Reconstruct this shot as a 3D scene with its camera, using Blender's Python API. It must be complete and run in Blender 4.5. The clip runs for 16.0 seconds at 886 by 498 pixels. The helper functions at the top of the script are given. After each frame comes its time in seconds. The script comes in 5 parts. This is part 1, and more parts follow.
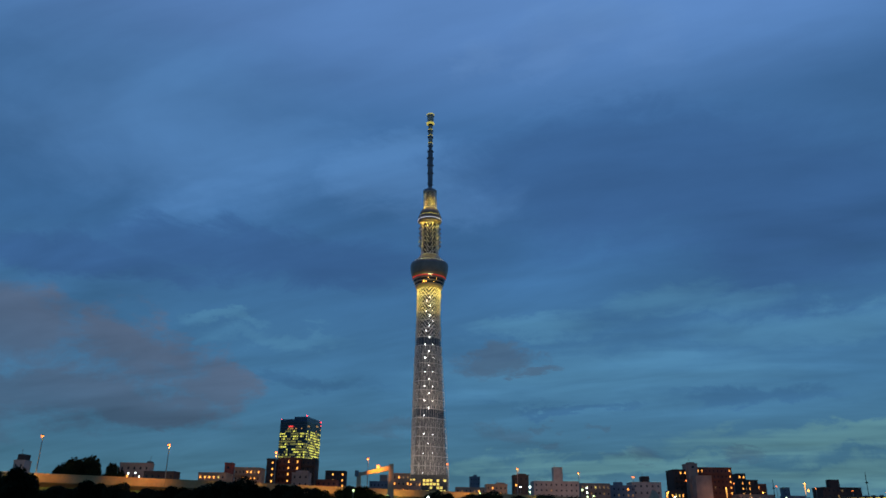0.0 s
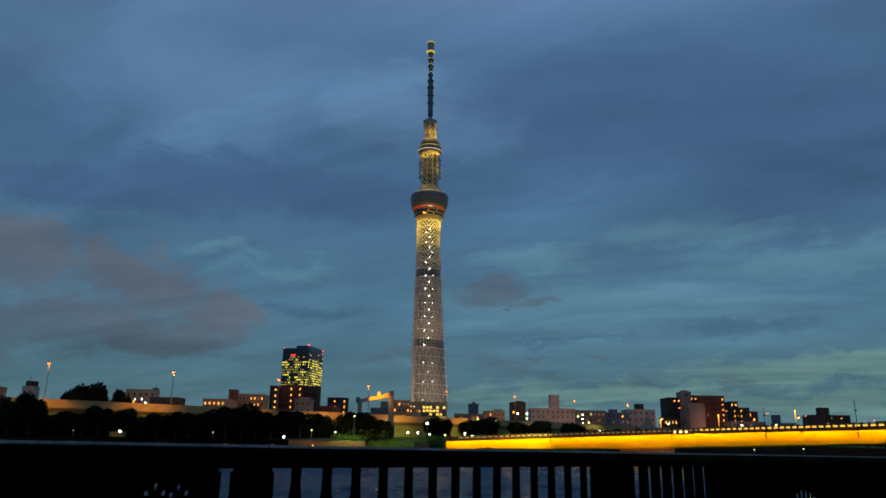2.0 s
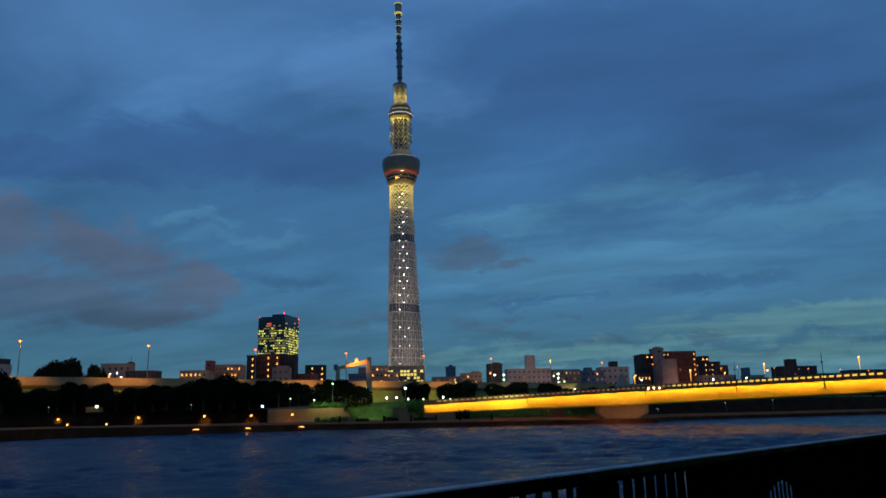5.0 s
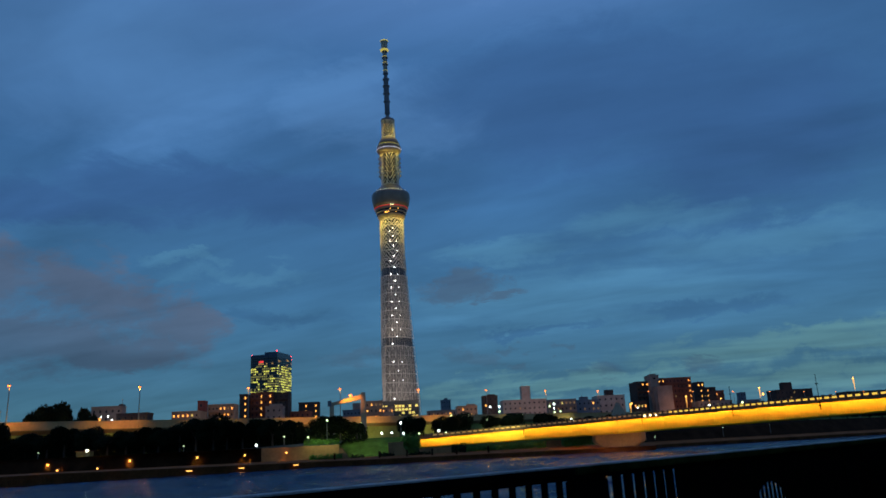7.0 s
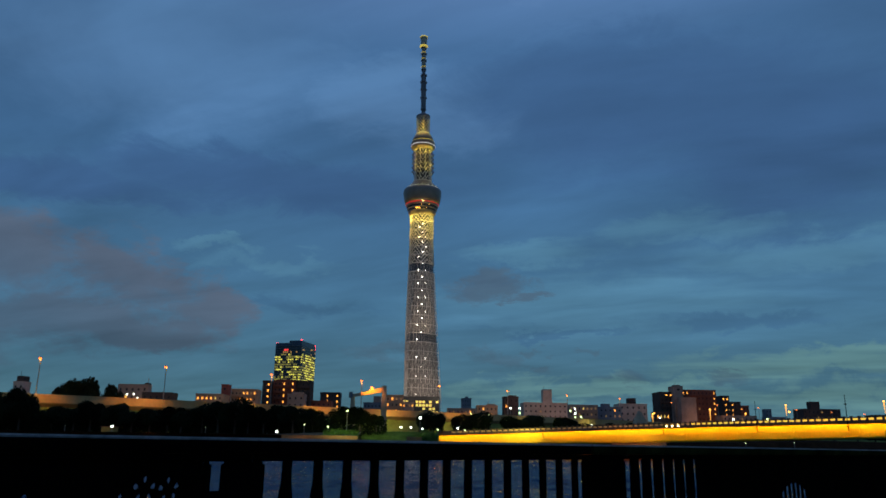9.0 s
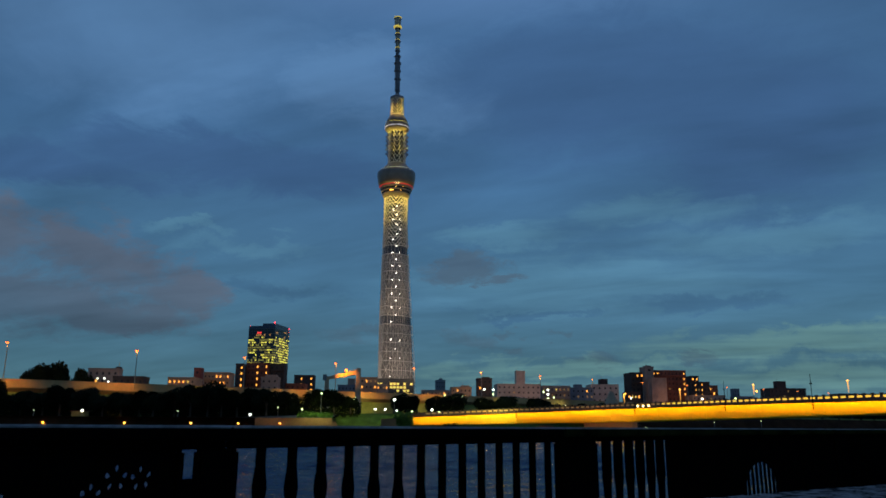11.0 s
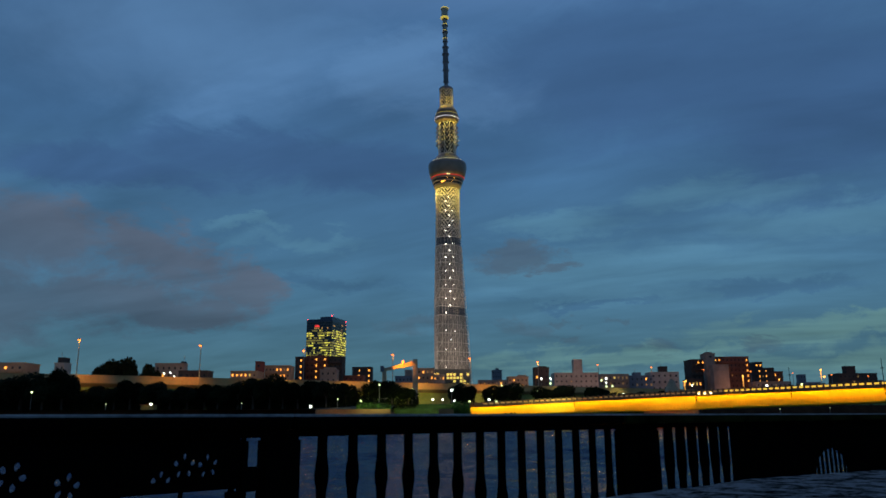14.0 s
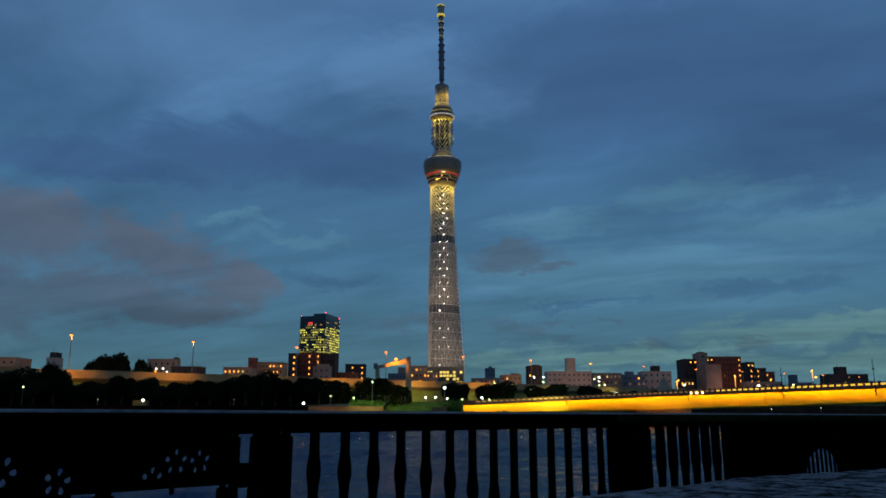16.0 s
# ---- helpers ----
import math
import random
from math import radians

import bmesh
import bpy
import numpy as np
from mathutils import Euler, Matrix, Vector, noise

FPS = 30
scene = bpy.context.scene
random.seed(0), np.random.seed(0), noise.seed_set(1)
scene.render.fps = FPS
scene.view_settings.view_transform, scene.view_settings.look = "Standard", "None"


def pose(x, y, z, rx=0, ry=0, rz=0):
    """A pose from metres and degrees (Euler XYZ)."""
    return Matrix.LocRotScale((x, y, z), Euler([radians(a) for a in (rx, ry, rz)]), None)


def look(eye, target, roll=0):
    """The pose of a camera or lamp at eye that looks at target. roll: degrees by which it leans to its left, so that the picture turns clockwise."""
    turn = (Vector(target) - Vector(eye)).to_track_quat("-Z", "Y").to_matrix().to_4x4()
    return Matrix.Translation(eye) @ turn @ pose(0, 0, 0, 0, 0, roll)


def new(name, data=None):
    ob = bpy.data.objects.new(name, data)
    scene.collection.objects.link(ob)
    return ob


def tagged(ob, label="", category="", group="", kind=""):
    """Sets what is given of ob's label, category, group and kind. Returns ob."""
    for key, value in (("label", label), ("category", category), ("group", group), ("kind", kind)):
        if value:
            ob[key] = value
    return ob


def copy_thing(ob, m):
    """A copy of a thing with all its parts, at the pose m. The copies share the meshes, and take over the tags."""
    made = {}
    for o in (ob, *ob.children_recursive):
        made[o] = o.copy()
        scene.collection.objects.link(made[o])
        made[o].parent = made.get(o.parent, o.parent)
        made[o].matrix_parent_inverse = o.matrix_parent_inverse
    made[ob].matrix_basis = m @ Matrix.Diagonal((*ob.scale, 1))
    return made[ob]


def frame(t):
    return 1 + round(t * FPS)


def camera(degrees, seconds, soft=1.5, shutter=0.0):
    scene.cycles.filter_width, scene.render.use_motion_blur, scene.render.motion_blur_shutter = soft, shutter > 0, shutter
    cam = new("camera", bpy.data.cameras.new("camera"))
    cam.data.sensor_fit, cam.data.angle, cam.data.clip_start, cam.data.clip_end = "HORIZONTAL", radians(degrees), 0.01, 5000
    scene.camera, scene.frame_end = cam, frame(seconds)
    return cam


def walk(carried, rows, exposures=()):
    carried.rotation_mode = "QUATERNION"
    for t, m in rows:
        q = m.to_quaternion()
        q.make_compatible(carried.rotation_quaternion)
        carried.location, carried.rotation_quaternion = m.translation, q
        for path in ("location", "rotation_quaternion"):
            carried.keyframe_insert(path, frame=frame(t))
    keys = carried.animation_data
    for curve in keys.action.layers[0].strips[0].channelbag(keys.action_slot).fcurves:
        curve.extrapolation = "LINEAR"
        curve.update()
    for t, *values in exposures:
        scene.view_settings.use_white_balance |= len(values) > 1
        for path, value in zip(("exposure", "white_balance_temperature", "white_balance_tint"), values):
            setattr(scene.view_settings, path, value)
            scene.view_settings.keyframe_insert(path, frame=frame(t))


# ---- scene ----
# ------------------------------------------------------------------ camera
cam = camera(62.0, 16.0, soft=1.7)
# seconds, x, y, z, yaw, pitch, roll
PATH = [
    (0, -0.185, -0.125, 1.020, -1.026, 20.586, 0.781),
    (0.5, -0.215, -0.159, 1.002, -2.146, 22.606, 0.101),
    (1, -0.195, -0.135, 0.970, -2.575, 19.178, 0.530),
    (1.5, -0.110, -0.071, 0.930, -1.330, 18.809, 1.127),
    (2, -0.006, -0.018, 0.888, -1.096, 15.287, 0.938),
    (2.5, -0.003, -0.025, 0.901, -1.063, 15.548, 1.477),
    (3, -0.031, -0.164, 1.049, -2.664, 15.912, 0.042),
    (3.5, -0.061, -0.079, 1.481, -2.991, 11.103, -0.838),
    (3.7, -0.071, -0.072, 1.363, -3.300, 11.050, -1.050),
    (5.8, -0.058, -0.029, 1.321, -2.812, 13.190, -1.072),
    (6, -0.071, -0.021, 1.468, -2.424, 13.018, -1.110),
    (6.5, -0.024, -0.150, 1.212, -1.561, 13.549, -0.259),
    (7, -0.038, -0.184, 1.075, -3.980, 15.005, -2.814),
    (7.5, -0.041, -0.120, 1.062, -2.019, 16.753, -1.795),
    (8, -0.012, -0.067, 0.983, -0.550, 18.775, 2.035),
    (8.5, -0.004, 0.004, 0.887, -1.045, 17.251, 3.028),
    (9, 0.003, -0.010, 0.880, -1.666, 14.891, 0.824),
    (9.2, 0.003, -0.010, 0.894, -2.340, 14.360, 0.320),
    (11.3, 0.001, -0.011, 0.899, -4.100, 13.160, 0.010),
    (11.5, 0.000, -0.009, 0.887, -3.987, 12.755, -0.809),
    (12, 0.001, -0.005, 0.884, -3.425, 12.559, -1.330),
    (12.5, -0.002, 0.004, 0.884, -0.378, 12.589, -0.436),
    (13, -0.001, 0.004, 0.885, 0.563, 12.582, -0.451),
    (13.5, -0.001, 0.000, 0.886, 0.792, 12.658, -0.327),
    (14, -0.001, 0.000, 0.885, 0.479, 12.812, -0.258),
    (14.5, 0.000, 0.002, 0.886, 0.154, 12.690, -0.690),
    (15, 0.000, 0.001, 0.886, 0.038, 12.611, -0.740),
    (15.5, 0.001, 0.000, 0.885, 0.013, 12.601, -0.275),
    (16, 0.000, 0.000, 0.884, 0.022, 12.645, 0.137),
]
walk(cam, [(t, pose(x, y, z, 0, 0, yaw) @ pose(0, 0, 0, 90 + pitch) @ pose(0, 0, 0, 0, 0, roll))
           for t, x, y, z, yaw, pitch, roll in PATH],
     # seconds, stops, kelvin, tint: the clip's own automatic white balance drifts
     exposures=[(0, 0.05, 5850, 10), (0.5, 0.06, 6250, 12), (1, 0.10, 6550, 13), (1.5, 0.1, 6850, 14), (2, 0.08, 7300, 11), (2.5, 0.08, 6900, 10), (3, 0.05, 6450, 10), (3.5, 0, 6150, 10),
                (6, 0, 5750, 10), (7, 0, 5750, 10), (7.5, 0.0, 5750, 10), (8, -0.02, 5600, 11), (8.5, 0, 5850, 11), (9, 0, 6400, 10), (11.5, 0, 6500, 10), (16, 0, 6500, 10)])

# ------------------------------------------------------------------ sky
world = bpy.data.worlds.new("dusk_sky")
scene.world = world
world.use_nodes = True
WN, WL = world.node_tree.nodes, world.node_tree.links
WN.clear()


def wmath(op, a, b=None, c=None):
    n = WN.new("ShaderNodeMath")
    n.operation = op
    for k, v in enumerate((a, b, c)):
        if v is None:
            continue
        if isinstance(v, (int, float)):
            n.inputs[k].default_value = v
        else:
            WL.new(v, n.inputs[k])
    return n.outputs[0]


def wmix(fac, a, b):
    n = WN.new("ShaderNodeMix")
    n.data_type = "RGBA"
    for k, v in ((0, fac), (6, a), (7, b)):
        if isinstance(v, (int, float)):
            n.inputs[k].default_value = v
        elif isinstance(v, tuple):
            n.inputs[k].default_value = (*v, 1)
        else:
            WL.new(v, n.inputs[k])
    return n.outputs[2]


def wnoise(vec, scale, detail, rough, dist):
    n = WN.new("ShaderNodeTexNoise")
    n.inputs["Scale"].default_value = scale
    n.inputs["Detail"].default_value = detail
    n.inputs["Roughness"].default_value = rough
    n.inputs["Distortion"].default_value = dist
    WL.new(vec, n.inputs["Vector"])
    return n.outputs[0]


coord = WN.new("ShaderNodeTexCoord")
sep = WN.new("ShaderNodeSeparateXYZ")
WL.new(coord.outputs["Generated"], sep.inputs[0])
AZ = wmath("MULTIPLY", wmath("ARCTAN2", sep.outputs[0], sep.outputs[1]), 57.2958)
EL = wmath("MULTIPLY", wmath("ARCSINE", sep.outputs[2]), 57.2958)


def wvec(kx, ky, ox=0.0, oy=0.0):
    n = WN.new("ShaderNodeCombineXYZ")
    WL.new(wmath("MULTIPLY_ADD", AZ, kx, ox), n.inputs[0])
    WL.new(wmath("MULTIPLY_ADD", EL, ky, oy), n.inputs[1])
    return n.outputs[0]


ramp = WN.new("ShaderNodeValToRGB")
WL.new(wmath("DIVIDE", EL, 50.0), ramp.inputs[0])
stops = ((0.0, (0.060, 0.130, 0.150)), (0.08, (0.045, 0.110, 0.150)), (0.20, (0.046, 0.121, 0.202)), (0.40, (0.036, 0.094, 0.190)),
         (0.60, (0.041, 0.100, 0.205)), (0.72, (0.074, 0.148, 0.295)), (0.88, (0.088, 0.168, 0.330)), (1.0, (0.078, 0.150, 0.30)))
el = ramp.color_ramp.elements
while len(el) < len(stops):
    el.new(0.5)
for e, (q, col) in zip(el, stops):
    e.position, e.color = q, (*col, 1)
sky = ramp.outputs[0]

# the cloud deck in its own plane, so that it draws together towards the horizon
low = wmath("ADD", sep.outputs[2], 0.16)
DU, DV = wmath("DIVIDE", sep.outputs[0], low), wmath("DIVIDE", sep.outputs[1], low)


def wdeck(kx, ky, lean, ox, oy):
    n = WN.new("ShaderNodeCombineXYZ")
    WL.new(wmath("MULTIPLY_ADD", DU, kx, ox), n.inputs[0])
    WL.new(wmath("MULTIPLY_ADD", wmath("MULTIPLY_ADD", DU, lean, DV), ky, oy), n.inputs[1])
    return n.outputs[0]


broad = wnoise(wdeck(0.95, 1.9, 0.35, 5.3, 2.9), 1.0, 6.0, 0.55, 0.5)
fine = wnoise(wdeck(1.8, 4.4, 0.35, 9.0, 4.0), 1.0, 5.0, 0.5, 0.5)
puff = wnoise(wvec(0.24, 0.36, 21.0, 8.0), 1.0, 9.0, 0.6, 0.4)
# ragged outlines: the places of the clouds are pushed about by two noises
AZW = wmath("ADD", AZ, wmath("MULTIPLY", wmath("SUBTRACT", wnoise(wvec(0.16, 0.30, 3.0, 1.0), 1.0, 9.0, 0.68, 0.4), 0.5), 11.0))
ELW = wmath("ADD", EL, wmath("MULTIPLY", wmath("SUBTRACT", wnoise(wvec(0.18, 0.40, 13.0, 6.0), 1.0, 9.0, 0.68, 0.4), 0.5), 5.6))


def blob(az, elv, raz, rel):
    """A soft ellipse in the sky: 1 in its middle, 0 at its rim."""
    a = wmath("DIVIDE", wmath("SUBTRACT", AZW, az), raz)
    b = wmath("DIVIDE", wmath("SUBTRACT", ELW, elv), rel)
    return wmath("SUBTRACT", 1.0, wmath("ADD", wmath("MULTIPLY", a, a), wmath("MULTIPLY", b, b)))


def cloud(sky, blobs, colour, gain, hard, rough=2.5, grain=None, soft=-0.25):
    m = None
    for b in blobs:
        v = blob(*b)
        m = v if m is None else wmath("MAXIMUM", m, v)
    m = wmath("ADD", m, wmath("MULTIPLY", wmath("SUBTRACT", grain or puff, 0.5), rough))
    n = WN.new("ShaderNodeMapRange")
    n.interpolation_type = "SMOOTHSTEP"
    n.inputs["From Min"].default_value = soft
    n.inputs["From Max"].default_value = hard
    n.inputs["To Max"].default_value = gain
    WL.new(m, n.inputs["Value"])
    return wmix(n.outputs[0], sky, colour)


# pale upper stratus, the dark belts, the thin bright streaks under them, the green glow low down
sky = cloud(sky, [(-24, 29, 17, 8), (-3, 26, 8, 3.5), (3, 24, 5, 2.4)], (0.064, 0.142, 0.270), 0.8, 1.2, 2.0, broad)
sky = cloud(sky, [(17, 25.5, 17, 5.5), (29, 21, 11, 6.5), (-12, 19.2, 15, 2.4), (-25, 17.6, 9, 1.8)], (0.031, 0.076, 0.165), 0.9, 1.0, 2.0, broad)
sky = cloud(sky, [(20.5, 16.0, 7, 1.5), (28, 13.4, 9, 1.6), (-11, 13.2, 6, 0.9), (-16, 14.4, 4, 0.6), (9, 14.6, 8, 1.2), (13, 10.5, 16, 2.6)], (0.062, 0.155, 0.235), 0.7, 1.3, 2.2, fine)
sky = cloud(sky, [(9.9, 35.8, 3.2, 2.6), (20, 35, 3.5, 3.0), (4, 35, 2.4, 1.6), (15, 37, 4, 2)], (0.088, 0.165, 0.305), 0.5, 1.6, 3.2, fine)
sky = cloud(sky, [(23.5, 8.9, 7, 0.8), (10, 8.4, 6, 0.5), (-9, 10.2, 6, 0.8)], (0.034, 0.090, 0.165), 0.7, 1.0, 1.6, fine)
sky = cloud(sky, [(29, 5.9, 13, 1.2), (14, 4.2, 14, 1.0), (32, 3.4, 12, 1.2)], (0.090, 0.185, 0.185), 0.7, 1.2, 2.4, fine)
# cumulus over the far bank, paler along its crest, and the small grey puffs
crest = WN.new("ShaderNodeMapRange")
crest.inputs["From Min"].default_value, crest.inputs["From Max"].default_value = 6.0, 14.0
WL.new(wmath("MULTIPLY_ADD", AZ, 0.28, wmath("ADD", EL, 6.0)), crest.inputs["Value"])
mauve = wmix(crest.outputs[0], (0.043, 0.066, 0.100), (0.086, 0.094, 0.124))
sky = cloud(sky, [(-31, 12.3, 6.0, 3.6), (-23.5, 12.2, 3.8, 2.4), (-19.6, 11.0, 3.8, 2.3), (-16.3, 9.4, 3.6, 2.1), (-26, 8.2, 9, 2.4), (-34, 8, 9, 4), (-20, 7.4, 6, 1.3)], mauve, 0.72, 0.9, 2.1, None, -0.2)
sky = cloud(sky, [(5.6, 12.0, 2.9, 1.3), (8.2, 10.9, 1.9, 0.6)], (0.054, 0.076, 0.108), 0.6, 0.9, 2.2, None, -0.1)
sky = cloud(sky, [(6.0, 6.4, 2.4, 0.9), (9.4, 5.7, 1.4, 0.5), (12.4, 6.6, 0.9, 0.4), (15.7, 5.0, 2.2, 0.7), (23.6, 5.1, 1.8, 0.5), (-2.4, 6.9, 3.2, 0.8), (8.6, 7.2, 1.1, 0.4)], (0.046, 0.076, 0.108), 0.45, 1.1, 1.8, None, -0.2)

shade = wmath("ADD", wmath("MULTIPLY_ADD", broad, 0.95, 0.325), wmath("MULTIPLY", fine, 0.40))
mul = WN.new("ShaderNodeVectorMath")
mul.operation = "SCALE"
WL.new(sky, mul.inputs[0])
WL.new(shade, mul.inputs["Scale"])
sky = mul.outputs[0]
bg = WN.new("ShaderNodeBackground")
bg.inputs["Strength"].default_value = 1.4
WL.new(sky, bg.inputs["Color"])
WL.new(bg.outputs[0], WN.new("ShaderNodeOutputWorld").inputs[0])


# ------------------------------------------------------------------ materials
def mat(name, base, rough=0.6, metal=0.0, scale=1.0, vary=0.25, bump=0.15, dist=0.02, grain=9.0, spec=0.5, ior=1.5):
    m = bpy.data.materials.new(name)
    m.use_nodes = True
    nt = m.node_tree
    b = nt.nodes["Principled BSDF"]
    b.inputs["Roughness"].default_value = rough
    b.inputs["Metallic"].default_value = metal
    b.inputs["Specular IOR Level"].default_value = spec
    b.inputs["IOR"].default_value = ior
    tc = nt.nodes.new("ShaderNodeTexCoord")
    big = nt.nodes.new("ShaderNodeTexNoise")
    big.inputs["Scale"].default_value, big.inputs["Detail"].default_value = scale, 5
    small = nt.nodes.new("ShaderNodeTexNoise")
    small.inputs["Scale"].default_value, small.inputs["Detail"].default_value = scale * grain, 4
    add = nt.nodes.new("ShaderNodeMath")
    add.operation = "MULTIPLY_ADD"
    add.inputs[1].default_value = 0.45
    rmp = nt.nodes.new("ShaderNodeMapRange")
    rmp.inputs["From Min"].default_value, rmp.inputs["From Max"].default_value = 0.45, 1.05
    rmp.inputs["To Min"].default_value, rmp.inputs["To Max"].default_value = 1 - vary, 1 + vary
    sc = nt.nodes.new("ShaderNodeVectorMath")
    sc.operation = "SCALE"
    sc.inputs[0].default_value = base
    bp = nt.nodes.new("ShaderNodeBump")
    bp.inputs["Strength"].default_value, bp.inputs["Distance"].default_value = bump, dist
    for n in (big, small):
        nt.links.new(tc.outputs["Object"], n.inputs["Vector"])
    nt.links.new(small.outputs[0], add.inputs[0])
    nt.links.new(big.outputs[0], add.inputs[2])
    nt.links.new(add.outputs[0], rmp.inputs["Value"])
    nt.links.new(rmp.outputs[0], sc.inputs["Scale"])
    nt.links.new(sc.outputs[0], b.inputs["Base Color"])
    nt.links.new(small.outputs[0], bp.inputs["Height"])
    nt.links.new(bp.outputs[0], b.inputs["Normal"])
    return m


def glow(name, colour, strength):
    m = bpy.data.materials.new(name)
    m.use_nodes = True
    b = m.node_tree.nodes["Principled BSDF"]
    b.inputs["Base Color"].default_value = (*[min(0.8, c) for c in colour], 1)
    b.inputs["Emission Color"].default_value = (*colour, 1)
    b.inputs["Emission Strength"].default_value = strength
    return m


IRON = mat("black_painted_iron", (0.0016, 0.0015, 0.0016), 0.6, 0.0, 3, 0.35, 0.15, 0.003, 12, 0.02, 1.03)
PAVE = mat("worn_granite_paving", (0.12, 0.12, 0.125), 0.6, 0, 4.0, 1.0, 1.0, 0.12, 5)
for n in PAVE.node_tree.nodes:      # strongly mottled: worn pale crowns, dark wet pits
    if n.bl_idname == "ShaderNodeMapRange":
        n.inputs["From Min"].default_value, n.inputs["From Max"].default_value = 0.60, 0.86
        n.inputs["To Min"].default_value, n.inputs["To Max"].default_value = 0.12, 2.3
PAVE_STONE = mat("rough_damp_granite", (0.10, 0.10, 0.103), 0.8, 0, 34.0, 0.9, 1.0, 0.02, 4, 0.1, 1.1)
for n in PAVE_STONE.node_tree.nodes:
    if n.bl_idname == "ShaderNodeMapRange":
        n.inputs["From Min"].default_value, n.inputs["From Max"].default_value = 0.60, 0.84
        n.inputs["To Min"].default_value, n.inputs["To Max"].default_value = 0.08, 2.2
# pale colour stands for skylight catching the rail's top edge
RAILEDGE = mat("skylit_rail_edge", (0.24, 0.24, 0.25), 0.6, 0, 3, 0.6, 0.2, 0.003, 8, 0.3)
# moss patches, plus the greenish light on the flank painted into the colour
MOSS_GREENLIT = mat("moss_and_greenlit_rail", (0.014, 0.017, 0.005), 0.9, 0, 1.2, 1.0, 0.4, 0.01, 6, 0.05, 1.05)
QUAY = mat("quay_concrete", (0.2, 0.19, 0.18), 0.85, 0, 0.25, 0.4, 0.4, 0.06)
REVET = mat("revetment_stone", (0.030, 0.013, 0.006), 0.95, 0, 0.2, 0.6, 0.6, 0.15, 9, 0.05)
LEDGE = mat("promenade_paving", (0.20, 0.066, 0.020), 0.9, 0, 0.2, 0.4, 0.3, 0.05, 9, 0.08)
TANWALL = mat("tan_retaining_wall", (0.27, 0.150, 0.065), 0.9, 0, 0.2, 0.35, 0.3, 0.05, 9, 0.08)
SOIL = mat("far_ground", (0.05, 0.052, 0.04), 0.95, 0, 0.05, 0.4, 0.3, 0.2)
GRASS = mat("mown_grass", (0.06, 0.10, 0.02), 0.95, 0, 0.4, 0.5, 0.6, 0.1, 9, 0.05)
# foliage in two tones: shade darkens LEAF, lamplight brightens HEDGE, both in the colour
LEAF = mat("shaded_foliage", (0.010, 0.014, 0.005), 0.9, 0, 0.5, 0.5, 0.2, 0.05, 9, 0.08)
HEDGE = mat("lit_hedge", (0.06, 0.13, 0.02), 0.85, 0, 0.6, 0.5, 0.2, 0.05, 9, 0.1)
BARK = mat("bark", (0.05, 0.038, 0.028), 0.95, 0, 2, 0.4, 0.5, 0.05)
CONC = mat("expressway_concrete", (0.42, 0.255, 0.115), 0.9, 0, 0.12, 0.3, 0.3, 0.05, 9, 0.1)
# darker copy of the concrete: shade of the deck and columns in the colour
CONCD = mat("expressway_shaded_soffit", (0.2, 0.145, 0.08), 0.9, 0, 0.12, 0.3, 0.3, 0.05)
ASPH = mat("asphalt", (0.05, 0.05, 0.052), 0.9, 0, 0.5, 0.3, 0.3, 0.02)
GIRD = mat("yellow_painted_steel", (0.72, 0.50, 0.03), 0.6, 0, 0.15, 0.12, 0.1, 0.02, 9, 0.05)
PIERM = mat("pier_concrete", (0.36, 0.27, 0.18), 0.9, 0, 0.2, 0.3, 0.3, 0.05, 9, 0.1)
POSTM = mat("bridge_rail_paint", (0.13, 0.07, 0.03), 0.6, 0, 0.6, 0.3, 0.1, 0.01)
STEEL = mat("pale_tower_steel", (0.56, 0.48, 0.41), 0.5, 0, 0.08, 0.15, 0.1, 0.05)
# near-black colour holds the shade behind the lit upper lattices
SHAFT = mat("shaded_inner_shaft", (0.016, 0.015, 0.014), 0.7, 0, 0.1, 0.4, 0.1, 0.05)
CORE = mat("tower_core_cladding", (0.17, 0.145, 0.125), 0.6, 0, 0.06, 0.3, 0.2, 0.1)
DARKB = mat("tower_dark_band", (0.05, 0.052, 0.06), 0.5, 0, 0.1, 0.3, 0.1, 0.05)
DECK = mat("deck_bronze_cladding", (0.17, 0.13, 0.105), 0.38, 0.4, 0.1, 0.25, 0.1, 0.05)
# lit copy of the mast steel: beige light on the top painted in
MASTLIT = mat("mast_lit_beige_steel", (0.30, 0.25, 0.19), 0.5, 0.1, 0.1, 0.3, 0.1, 0.05)
MAST = mat("mast_grey_steel", (0.11, 0.105, 0.12), 0.5, 0.2, 0.1, 0.3, 0.1, 0.05)
POLE = mat("galvanised_pole", (0.22, 0.2, 0.18), 0.5, 0.4, 1, 0.2, 0.1, 0.01)
GLASSD = mat("dark_window_glass", (0.02, 0.024, 0.03), 0.12, 0, 0.3, 0.3, 0.02, 0.01)
CURTAIN = mat("office_curtain_wall", (0.022, 0.038, 0.085), 0.2, 0, 0.03, 0.3, 0.02, 0.02)

SODIUM = glow("sodium_lamp", (1.0, 0.20, 0.02), 3.2)
MERCURY = glow("white_lamp", (0.88, 0.95, 0.82), 6)
AMBER = glow("amber_lamp", (1.0, 0.42, 0.06), 4)
GREENW = glow("greenish_lamp", (0.80, 1.0, 0.40), 3.5)
WARMWIN = glow("orange_window", (1.0, 0.36, 0.05), 2.4)
YELWIN = glow("yellow_window", (0.9, 0.62, 0.12), 0.95)
DIMWIN = glow("dim_window", (0.75, 0.42, 0.12), 0.16)
